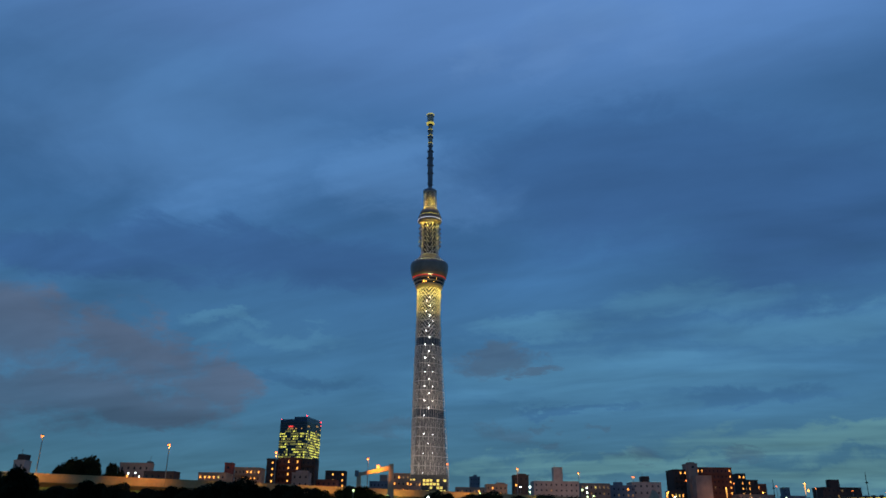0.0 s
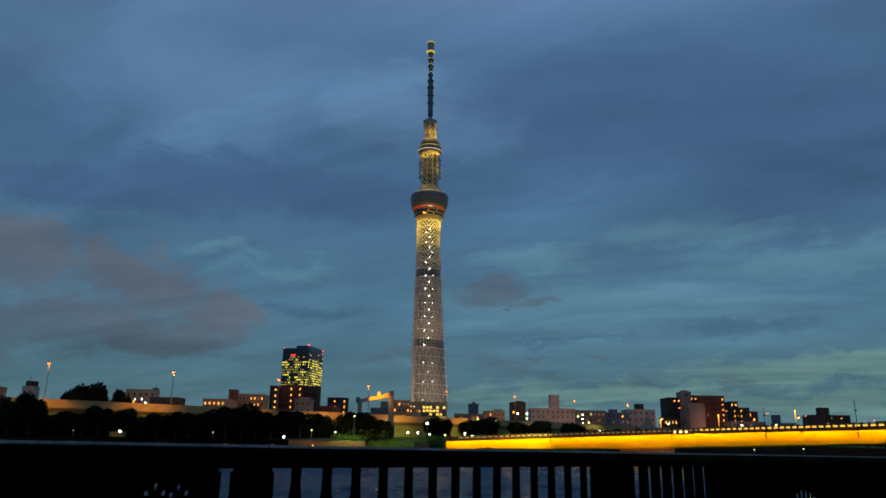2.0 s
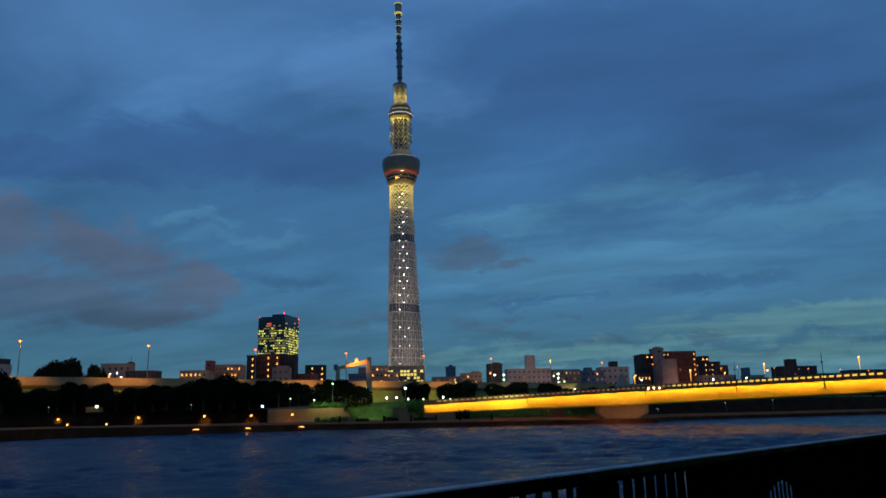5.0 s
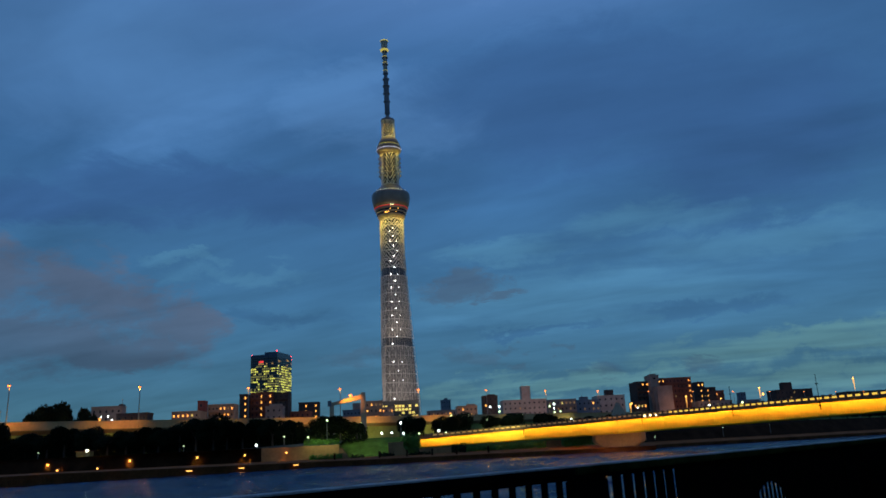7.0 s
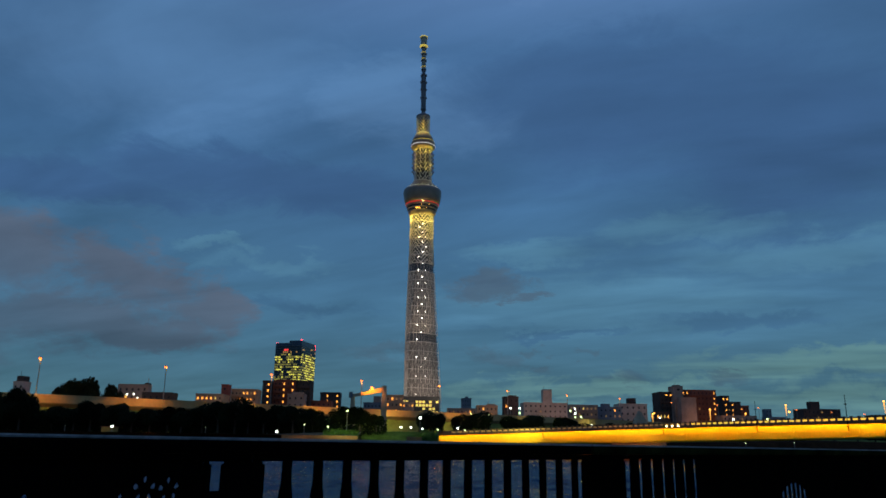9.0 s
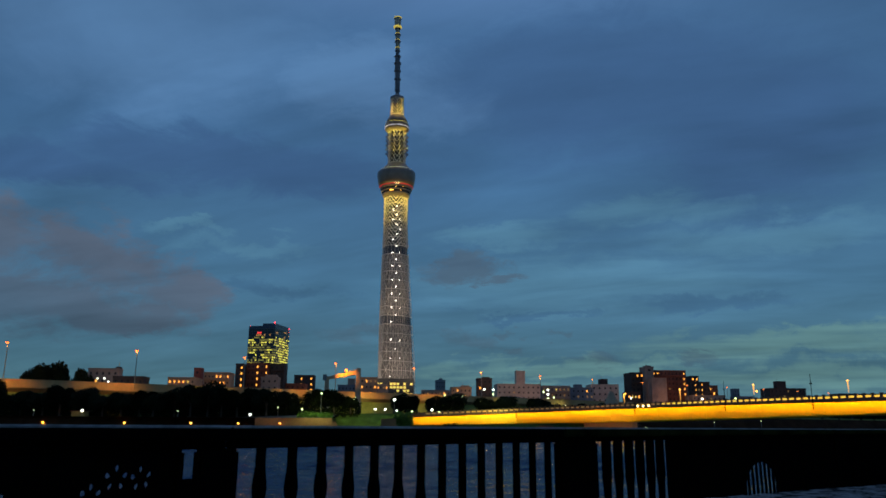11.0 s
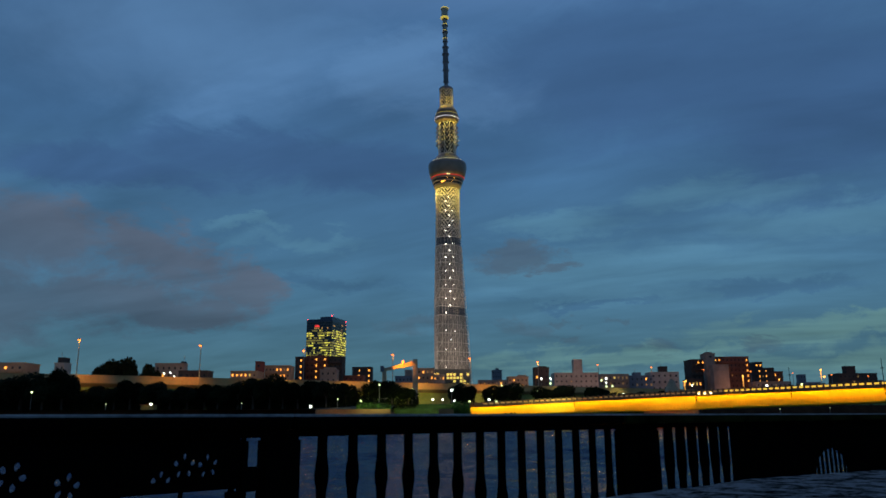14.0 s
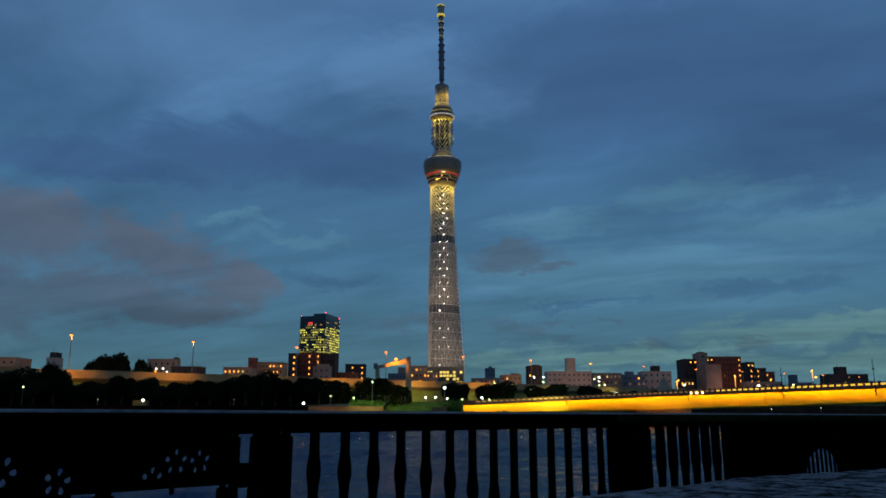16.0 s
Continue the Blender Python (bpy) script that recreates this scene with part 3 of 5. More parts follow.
for z0, z1 in ((0, 143), (157, 245)):
    part("core", shell_loft(z0, z1, 12, 0.93), CORE, tower, "grey inner shaft seen behind the lattice")
# darker copy of the core, shade painted in behind the lit chevrons
part("core", shell_loft(258, 335, 6, 0.86), mat("shaded_upper_shaft", (0.04, 0.036, 0.03), 0.6, 0, 0.06, 0.3, 0.2, 0.1), tower, "grey inner shaft seen behind the lattice")
for z0, z1 in ((143, 157), (245, 258)):
    part("maintenance_band", shell_loft(z0, z1, 1, 0.93), DARKB, tower, "dark open maintenance storey")
NC = 24
levels = [0 + 12.9 * j for j in range(0, 27)]
for j in range(len(levels) - 1):
    z0, z1 = levels[j], min(levels[j + 1], 335)
    bm = bmesh.new()
    NC = 24 if z0 > 238 else 36
    for k in range(NC):
        t0, t1 = 2 * math.pi * k / NC, 2 * math.pi * (k + 1) / NC
        rad = 0.26 if j in (11, 19) else 0.34 if z0 > 238 else 0.42
        bm_tube(bm, shell(t0, z0), shell(t0, z1), rad)
        bm_tube(bm, shell(t0, z1), shell(t1, z1), 0.7)
        if j in (11, 19):
            continue
        if z0 > 238:
            for f in (0, 0.5):
                za, zb = z0 + (z1 - z0) * f, z0 + (z1 - z0) * (f + 0.5)
                u, v = (t0, t1) if (15 * k + 7.5 - 270) % 60 < 30 else (t1, t0)
                bm_tube(bm, shell(u, za), shell(v, zb), 0.9)
        else:
            bm_tube(bm, shell(t0 if (j + k) % 2 else t1, z0), shell(t1 if (j + k) % 2 else t0, z1), 0.32)
    part("lattice_ring", bm, STEEL, tower, "pale steel tube lattice")


def axis(z):
    """The upper shaft and the mast stand a little off the line of the foot."""
    return 0.3 - 0.0132 * (z - 375)


def lattice_drum(r, z0, z1, rows, nc, rad, chev):
    bm = bmesh.new()

    def q(th, z):
        return Vector((axis(z) + r * math.cos(th), r * math.sin(th), z))
    for j in range(rows):
        za, zb = z0 + (z1 - z0) * j / rows, z0 + (z1 - z0) * (j + 1) / rows
        for k in range(nc):
            t0, t1 = 2 * math.pi * k / nc, 2 * math.pi * (k + 1) / nc
            up = (360 * (k + 0.5) / nc - 270) % (720 * chev / nc) < 360 * chev / nc
            bm_tube(bm, q(t0 if up else t1, za), q(t1 if up else t0, zb), rad)
            if j % 2 == 0 and k % 2 == 0:
                bm_tube(bm, q(t0, za), q(t0, za + (zb - za) * 2), rad * 0.8)
    for z in (z0, z1):
        for k in range(nc):
            bm_tube(bm, q(2 * math.pi * k / nc, z), q(2 * math.pi * (k + 1) / nc, z), rad * 1.4)
    return bm


part("upper_lattice", lattice_drum(13.2, 389, 444, 7, 20, 0.62, 2), STEEL, tower, "gold-lit lattice between the decks")
bm = bmesh.new()
bm_lathe(bm, [(10.6, 386), (10.6, 446)], 16, axis(415))
part("upper_core", bm, SHAFT, tower)
part("crown_lattice", lattice_drum(10.0, 468, 495.5, 5, 16, 0.55, 2), STEEL, tower, "gold-lit lattice crown")
bm = bmesh.new()
bm_lathe(bm, [(8.2, 468), (8.2, 499)], 16, axis(484))
part("crown_core", bm, SHAFT, tower)
bm = bmesh.new()
bm_lathe(bm, [(9, 495.0), (10.8, 495.4), (10.8, 498.4), (8, 499.2), (4.6, 503)], 24, axis(500))
part("crown_ring", bm, MAST, tower)
bm = bmesh.new()
bm_tube(bm, (16.0, 0, -1.4), (16.0, 0, 1.4), 1.3, 8)
bm_tube(bm, (16.0, 0, 0), (12.9, 0, 0), 0.3)
drum = to_mesh(bm, "drum_antenna", MAST)
for z in (405, 412, 419, 426, 433):
    for k in range(12):
        part("drum_antenna", drum, None, tower, "dark drum antenna").matrix_basis = Matrix.Translation((axis(z), 0, z)) @ Matrix.Rotation(radians(30 * k), 4, "Z")
bm = bmesh.new()
bm_lathe(bm, [(18.4, 333.5), (19.4, 335.5), (20.4, 338), (21.0, 339.8)], 48)
part("lower_deck_base", bm, DECK, tower, "", True)
for z0, r0, z1, r1 in ((339.8, 20.9, 342.8, 22.0), (344.4, 22.5, 347.4, 23.5)):
    bm = bmesh.new()
    bm_lathe(bm, [(r0, z0), (r1, z1)], 48)
    part("deck_window_band", bm, GLASSD, tower, "dark observation windows", True)
bm = bmesh.new()
bm_lathe(bm, [(22.3, 342.8), (22.9, 344.4)], 48)
part("deck_fascia", bm, DECK, tower, "", True)
bm = bmesh.new()
bm_lathe(bm, [(23.8, 347.4), (24.7, 350.2)], 48)
part("deck_fascia", bm, DECK, tower, "", True)
bm = bmesh.new()
bm_lathe(bm, [(24.7, 350.2), (25.3, 351.8)], 48)
part("deck_red_band", bm, glow("red_band_light", (0.85, 0.05, 0.04), 0.2), tower, "thin red light band")
bm = bmesh.new()
bm_lathe(bm, [(25.5, 351.8), (27.2, 358), (28.4, 364), (28.9, 370), (28.5, 373.6), (27.0, 375.8)], 48)
part("deck_drum", bm, DECK, tower, "bronze-grey cladding drum", True)
bm = bmesh.new()
bm_lathe(bm, [(27.0, 375.8), (26.0, 376.6)], 48)
part("deck_rim_light", bm, glow("rim_light", (0.95, 0.8, 0.5), 0.55), tower, "pale light rim")
bm = bmesh.new()
bm_lathe(bm, [(25.8, 376.6), (20, 381), (17, 385), (14.2, 388.6)], 48)
part("deck_roof", bm, DECK, tower, "", True)
for k, (th, z, s) in enumerate(((-112, 341.4, 1.3), (-106, 341.4, 1.0), (-100, 341.6, 0.7), (-92, 346, 0.6), (-72, 341.4, 0.5), (-84, 351, 0.8), (-90, 351, 0.8), (-64, 346, 0.5))):
    r = 21.9 if z < 343 else 23.5 if z < 350 else 25.4
    bm = bmesh.new()
    c = Vector((r * math.cos(radians(th)), r * math.sin(radians(th)), z))
    bmesh.ops.create_icosphere(bm, subdivisions=1, radius=0.9 * s, matrix=Matrix.Translation(c))
    part("deck_lamp", bm, AMBER if z < 350 else GREENW, tower, "small lit deck window")
bm = bmesh.new()
bm_lathe(bm, [(13.4, 440.0), (16.0, 442.2), (18.2, 444.6), (18.7, 446.4)], 40, axis(455))
part("upper_deck_base", bm, DECK, tower, "", True)
bm = bmesh.new()
bm_lathe(bm, [(18.9, 446.4), (18.9, 447.3)], 40, axis(455))
part("upper_deck_ring", bm, RINGW, tower, "bright white ring light")
bm = bmesh.new()
bm_lathe(bm, [(18.5, 447.5), (18.3, 452), (17.6, 453.6)], 40, axis(455))
part("upper_deck_drum", bm, DECK, tower, "", True)
bm = bmesh.new()
bm_lathe(bm, [(17.7, 453.6), (17.3, 454.2)], 40, axis(455))
part("upper_deck_rim", bm, RINGY, tower, "thin yellow light line")
bm = bmesh.new()
bm_lathe(bm, [(17.0, 454.2), (15.4, 460), (12.5, 465.5), (10, 468)], 40, axis(455))
part("upper_deck_roof", bm, DECK, tower, "", True)
for k, (z0, z1, r0, r1) in enumerate(((502, 511, 2.6, 3.0), (511, 531, 3.9, 3.9), (531, 545, 4.0, 4.0), (545, 558, 4.3, 4.3), (558, 570, 3.9, 3.9), (570, 580, 2.9, 2.9),
                                     (580, 596, 3.4, 3.4), (596, 608, 3.5, 3.5), (608, 619, 3.3, 3.3))):
    mx = axis(z0)
    bm = bmesh.new()
    bm_lathe(bm, [(r0, z0), (r1, z1 - 0.8), (r1 * 0.8, z1 - 0.75), (r1 * 0.8, z1)], 16, mx, 0)
    part("mast_section", bm, MASTLIT if z0 > 575 else MAST, tower, "antenna mast section coloured as if lit beige" if z0 > 575 else "dark grey antenna mast section")
    bm = bmesh.new()
    bm_lathe(bm, [(r1 + 1.3, z1 - 2.0), (r1 + 1.3, z1 - 0.5)], 16, mx, 0)
    part("mast_collar", bm, MAST, tower)
    for j in range(4):
        bm = bmesh.new()
        th = radians(45 + 90 * j)
        bm_tube(bm, (mx + r1 * math.cos(th), r1 * math.sin(th), z0 + 1), (mx + r1 * math.cos(th), r1 * math.sin(th), z1 - 2), 0.5)
        part("antenna_panel", bm, MAST, tower)
bm = bmesh.new()
mx = axis(628)
bm_lathe(bm, [(5.6, 621), (5.0, 624), (5.2, 632), (6.2, 636)], 20, mx, 0)
part("mast_cap", bm, MASTLIT, tower, "drum-shaped mast head")
for z, r in ((620.4, 6.6), (636.6, 6.4)):
    bm = bmesh.new()
    bm_lathe(bm, [(r, z - 0.7), (r, z + 0.7)], 20, mx, 0)
    part("mast_ring_light", bm, RINGY, tower, "yellow ring light at the mast head")
for z in (584, 598, 609):
    mx = axis(z)
    bm = bmesh.new()
    bm_lathe(bm, [(3.9, z - 0.2), (3.9, z + 0.2)], 16, mx, 0)
    part("mast_ring_light", bm, RINGY, tower, "yellow ring light on the mast")
led_mesh = bmesh.new()
bmesh.ops.create_icosphere(led_mesh, subdivisions=1, radius=1.0)
led_mesh = to_mesh(led_mesh, "led", LED)
rng = random.Random(5)
# three columns: the middle one and its neighbours take turns
LEDS = [(2.2 + (255 - z) * 0.007, z) for z in (315.7, 303, 288.3, 273, 255.5, 235.3, 215.1, 195, 174.8, 154.4, 106)]
LEDS += [(-3.2, z) for z in (310.5, 295.4, 265.2, 245.3, 225.6, 205, 184.8, 164.7, 144.4, 119.2, 93, 68.2)]
LEDS += [(7.1 + (245 - z) * 0.016, z) for z in (295.3, 280.3, 245.2, 225.4, 205, 184.4, 164, 118.2, 93.3)]
for dx, z in LEDS:
    zz = z * 1.004
    y = -vertex_radius(zz) * (0.62 + 0.38 * min(1, zz / 300)) - 1.2
    o = part("led_light", led_mesh, None, tower, "small white decorative lamp")
    r = (0.92 if dx < 6 and z > 110 else 0.65) * rng.uniform(0.85, 1.1)
    o.matrix_basis = Matrix.Translation((dx, y, zz)) @ Matrix.Diagonal((r, r, r, 1))
# podium at its foot
part("podium", boxes((-22, 30, -34, 30, 0, 65)), mat("podium_cladding", (0.030, 0.026, 0.024), 0.5, 0, 0.1, 0.4, 0.1, 0.05), tower, "dark podium block at the foot")
win_mesh = to_mesh(boxes((-1.7, 1.7, -0.3, 0.1, -1.5, 1.5)), "podium_window", YELWIN)
win_mesh2 = to_mesh(boxes((-1.7, 1.7, -0.3, 0.1, -1.5, 1.5)), "podium_window_warm", WARMWIN)
for r in range(7):
    for c in range(11):
        x = -19.5 + 4.6 * c
        if rng.random() < (0.75 if 4 <= c <= 8 else 0.4):
            o = part("podium_window", win_mesh if r > 2 else win_mesh2, None, tower, "lit window")
            o.matrix_basis = Matrix.Translation((x, -34.1, 30 + 4.6 * r))

# floodlights that stand at its foot and in its cage
def point_light(name, x, y, z, energy, colour, size=1.0):
    la = bpy.data.lights.new(name, "POINT")
    la.energy, la.color, la.shadow_soft_size = energy, colour, size
    o = new(name, la)
    o.location = (x, y, z)


def spot(name, eye, target, energy, colour, angle, blend=0.6, size=2.0):
    la = bpy.data.lights.new(name, "SPOT")
    la.energy, la.color, la.spot_size, la.spot_blend, la.shadow_soft_size = energy, colour, radians(angle), blend, size
    new(name, la).matrix_basis = look(eye, target)


for sx in (-1, 1):
    spot("tower_floodlight", (TX + sx * 55, TY - 95, 62), (TX, TY, 150), 1.2e5, (1.0, 0.80, 0.58), 110)
    spot("tower_floodlight", (TX + sx * 40, TY - 120, 62), (TX, TY, 270), 2.3e5, (1.0, 0.79, 0.54), 50)
for z, rr, e in ((326, 23.5, 6.0e3), (302, 24, 1.8e3), (412, 18.5, 1.3e3), (437, 17.5, 2.4e3), (476, 14, 1.9e3)):
    for k in range(6):
        th = radians(-180 + 36 * k)
        point_light("cage_light", TX + rr * math.cos(th), TY + rr * math.sin(th), z, e, (1.0, 0.79, 0.11), 0.8)

# ------------------------------------------------------------------ buildings
def wallmat(name, c):
    return mat(name, c, 0.85, 0, 0.15, 0.3, 0.25, 0.05, 9, 0.12)


BROWN = wallmat("brown_tile_wall", (0.17, 0.062, 0.042))
TAN = wallmat("tan_render_wall", (0.36, 0.225, 0.14))
GREY = wallmat("grey_render_wall", (0.25, 0.19, 0.155))
WHITE = wallmat("white_render_wall", (0.44, 0.345, 0.28))
DARKW = wallmat("dark_tile_wall", (0.055, 0.042, 0.038))
SLATE = wallmat("slate_grey_wall", (0.13, 0.15, 0.18))
REDW = wallmat("red_brown_wall", (0.22, 0.06, 0.045))
WIN_MESHES = {}


def window_mesh(w, h, key, material):
    k = (round(w, 2), round(h, 2), key)
    if k not in WIN_MESHES:
        WIN_MESHES[k] = to_mesh(boxes((-w / 2, w / 2, -0.12, 0.06, -h / 2, h / 2)), "window", material)
    return WIN_MESHES[k]


GROUND_Z = 4.5


def building(name, x0, x1, y, ztop, depth, wall, label, storeys=8, cols=6, lit=0.3, tones=("w",), balcony=False, rz=0.0, seed=0, lowest=2, tank=None, ww=0.28, column=None):
    rng = random.Random(seed + int(x0 * 10))
    w, h = x1 - x0, ztop - GROUND_Z
    root = thing(name, (x0 + x1) / 2, y, GROUND_Z, label, "building", rz=rz)
    part("wall", boxes((-w / 2, w / 2, 0, depth, 0, h)), wall, root)
    part("parapet", boxes((-w / 2 - 0.15, w / 2 + 0.15, -0.15, 0.25, h - 0.01, h + 0.7), (-w / 2 - 0.15, -w / 2 + 0.25, 0.25, depth, h - 0.01, h + 0.7),
                          (w / 2 - 0.25, w / 2 + 0.15, 0.25, depth, h - 0.01, h + 0.7)), wall, root)
    fh, cw = h / storeys, w / cols
    mats = {"w": WARMWIN, "y": YELWIN, "d": DIMWIN, "n": GLASSD}
    for r in range(lowest, storeys):
        for c in range(cols):
            key = rng.choice(tones) if rng.random() < lit else "n"
            if column and c in column:
                key = "w" if r >= column[c] else "n"
            o = part("window", window_mesh(cw * ww, fh * 0.32, key, mats[key]), None, root)
            o.matrix_basis = Matrix.Translation((-w / 2 + cw * (c + 0.5), -0.02, fh * (r + 0.52)))
        if balcony:
            part("balcony", boxes((-w / 2 + 0.2, w / 2 - 0.2, -1.1, -0.95, fh * r, fh * r + 1.0), (-w / 2 + 0.2, w / 2 - 0.2, -1.1, -0.01, fh * r - 0.15, fh * r)), wall, root)
    if tank:
        bx0, bx1, bt, tm = tank
        part("roof_house", boxes((bx0 - (x0 + x1) / 2, bx1 - (x0 + x1) / 2, 0.6, min(depth - 0.5, 7), h, bt - GROUND_Z)), tm, root, "rooftop plant room")
        part("roof_mast", boxes((bx0 - (x0 + x1) / 2 + 0.8, bx0 - (x0 + x1) / 2 + 0.95, 2, 2.15, bt - GROUND_Z, bt - GROUND_Z + 2.2)), POLE, root)
    return root


building("apartment_block", -190, -172.5, 300, 22.4, 12, TAN, "tan low apartment block with yellow-lit galleries", 6, 6, 0.55, ("y", "w", "d"), balcony=True)
building("office_building", -176.5, -172, 331, 24.5, 6, WHITE, "narrow white building with a dark rooftop box", 6, 2, 0.1, ("d",), tank=(-175.6, -172.6, 27.6, DARKW))
building("warehouse", -131, -118.2, 330, 24.0, 5, GREY, "grey flat-roofed building behind the expressway", 6, 5, 0.2, ("d", "w"), tank=(-119.8, -118.4, 25.4, DARKW))
building("low_building", -106, -93.5, 360, 22.3, 14, TAN, "low tan building with a row of lit windows", 6, 6, 0.8, ("w", "y"), lowest=4)
building("stair_tower", -99.2, -95.8, 379, 28.2, 6, REDW, "red-brown stair tower of an apartment block", 7, 1, 0.0)
building("apartment_block", -95.7, -82.8, 385, 26.5, 12, TAN, "tan apartment block with orange-lit galleries", 7, 7, 0.7, ("w", "w", "d"), balcony=True)
building("apartment_block", -85.9, -81.6, 413, 33.2, 12, DARKW, "dark narrow apartment wing with a column of lamps", 9, 2, 0.0, ("w",), ww=0.3, column={1: 4})
building("apartment_block", -81.4, -69.4, 420, 34.4, 14, BROWN, "brown tiled apartment block with columns of orange lamps", 9, 5, 0.05, ("d",), balcony=True, ww=0.24, column={2: 4, 4: 7})
building("apartment_block", -69.3, -61.4, 424, 34.2, 14, DARKW, "dark brown apartment end wing", 9, 3, 0.04, ("d",), balcony=True, ww=0.24)
building("apartment_block", -70.5, -61.7, 405, 25.7, 10, GREY, "small grey-brown stepped house with two windows", 6, 3, 0.0, ("d",), tank=(-68.6, -62.6, 27.4, GREY))
building("low_building", -61, -50, 430, 23.7, 12, BROWN, "low brown building on the far bank", 6, 4, 0.1, ("d",))
building("apartment_block", -65.5, -52.6, 500, 33.1, 12, DARKW, "dark apartment block with two columns of orange lamps", 8, 4, 0.05, ("w",), ww=0.22, column={1: 3, 3: 3})
building("office_building", -38.2, -25.8, 520, 28.0, 12, SLATE, "dark slate shed block far off", 6, 5, 0.1, ("d",), tank=(-31.4, -26.4, 33, GREY))
building("apartment_block", -19.8, -9.5, 450, 28.9, 12, TAN, "tan apartment block with lit stair windows", 7, 4, 0.5, ("w", "d"))
building("low_building", -9.5, -3, 440, 24.5, 12, GREY, "low grey building on the far bank", 6, 4, 0.4, ("d", "w"))
building("office_tower", 40.0, 48.8, 700, 42.8, 14, SLATE, "slender slate-grey tower block far off", 10, 4, 0.05, ("d",), tank=(43, 46, 45, SLATE))
building("low_building", 18, 36, 470, 22.6, 12, GREY, "low grey building on the far bank", 6, 7, 0.3, ("d", "w"))
building("low_building", 35.0, 47.2, 450, 23.6, 12, TAN, "low tan-roofed house block", 6, 5, 0.3, ("d", "w"), tank=(41, 46, 25.2, GREY))
building("apartment_block", 51.0, 59.8, 450, 29.0, 10, DARKW, "dark narrow block with stacked lit landings", 7, 3, 0.2, ("d", "w"), tank=(54, 58.5, 30.4, DARKW))
building("office_building", 67, 95.2, 480, 27.4, 16, WHITE, "white stepped office building", 7, 9, 0.18, ("d",), tank=(79.6, 85.4, 36.6, WHITE))
building("office_building", 100.3, 119.5, 500, 27.6, 14, GREY, "grey building with rows of white-lit galleries", 6, 7, 0.6, ("y", "d"), balcony=True)
building("low_building", 122, 141, 520, 27.6, 14, SLATE, "slate-grey low block far off", 6, 6, 0.3, ("d", "w"), tank=(128, 133, 30.4, SLATE))
building("office_building", 143.0, 163.1, 533.4, 30.7, 15.2, WHITE, "white building with a dark rooftop box", 6, 5, 0.12, ("d",), tank=(150.1, 155.4, 35.3, DARKW))
building("low_building", 164.5, 174.0, 518.2, 24.5, 11.4, DARKW, "dark low building with lit windows", 4, 4, 0.6, ("w", "y"))
building("apartment_block", 173.6, 183.2, 536, 39.7, 17.8, DARKW, "dark balcony wing of a large apartment block", 10, 3, 0.10, ("d", "w"), balcony=True)
building("apartment_block", 182.0, 188.6, 530, 43.5, 12, GREY, "narrow grey-brown stair core of an apartment block", 10, 1, 0.0, ("w",), lowest=9, tank=(183, 187, 45, GREY))
building("apartment_block", 183.4, 194.3, 521, 34.9, 8, GREY, "windowless grey-brown end wall of an apartment block", 8, 1, 0.0, ("w",), lowest=8)
building("apartment_block", 188.8, 213.8, 534, 41.3, 17.8, BROWN, "red-brown balcony apartment block with end lamps", 10, 9, 0.04, ("d",), balcony=True, ww=0.2, column={0: 8, 1: 8, 8: 4})
building("apartment_block", 227.8, 233.7, 559, 39.2, 14, DARKW, "dark slim stair core of an apartment block", 9, 2, 0.1, ("w",))
building("apartment_block", 225.6, 240.4, 555, 34.6, 3.5, DARKW, "dark apartment wing with lit stair windows", 8, 6, 0.06, ("d",), ww=0.2, column={1: 3, 3: 2})
building("apartment_block", 241.0, 250.0, 563, 32.3, 17.8, BROWN, "brown apartment wing with lit galleries", 7, 4, 0.2, ("y", "w"), balcony=True, ww=0.2)
building("apartment_block", 328.9, 361.3, 635.0, 34.6, 17.8, DARKW, "dark apartment block with a rooftop box", 7, 9, 0.12, ("w", "d"), tank=(335.9, 344.0, 41.4, DARKW))
building("office_tower", 326.6, 332, 700, 37.3, 8, SLATE, "slim dark slate block far off", 9, 2, 0.1, ("d",))
building("low_building", 300, 316, 640, 27.6, 12, SLATE, "low slate-grey building on the far bank", 5, 5, 0.2, ("d", "w"))
building("low_building", 212, 236, 520, 23, 14, GREY, "low grey building on the far bank", 5, 8, 0.2, ("d", "w"))
building("low_building", 381.0, 425.4, 685.8, 30.2, 17.8, SLATE, "low slate-grey building on the far bank", 5, 9, 0.25, ("d", "w"))
building("low_building", -230, -200, 330, 20, 14, GREY, "low grey building on the far bank", 5, 8, 0.2, ("d", "w"))
building("low_building", 438.2, 495.3, 711.2, 34.1, 17.8, DARKW, "dark low apartment building", 6, 9, 0.25, ("d", "w"))
building("low_building", -119.6, -106.8, 328, 20.6, 8, DARKW, "low dark building behind the expressway", 5, 5, 0.0, lowest=4)

# the glass office tower: its broad front and, round the corner, its long receding flank
office = thing("office_tower", -223.2, 1150, GROUND_Z, "tall dark blue glass office tower with many yellow-lit floors", "building", rz=-13.8)
OW, OD, HO, NF = 42.5, 58.0, 145.0, 38
part("curtain_wall", boxes((0, OW, 0, OD, 0, HO)), CURTAIN, office)
part("roof_crown", boxes((22, OW - 0.4, 0.4, OD - 1, HO, HO + 4.2), (0.4, 22, 1.5, OD - 1, HO, HO + 0.9)), CURTAIN, office)
fh, cell = HO / NF, OW / 14
slab = to_mesh(boxes((-0.2, OW + 0.2, -0.3, -0.02, -0.3, 0.3), (OW + 0.02, OW + 0.3, -0.02, OD, -0.3, 0.3)), "floor_slab", DARKB)
fin = to_mesh(boxes((-0.12, 0.12, -0.26, -0.02, 20, HO)), "mullion", DARKB)
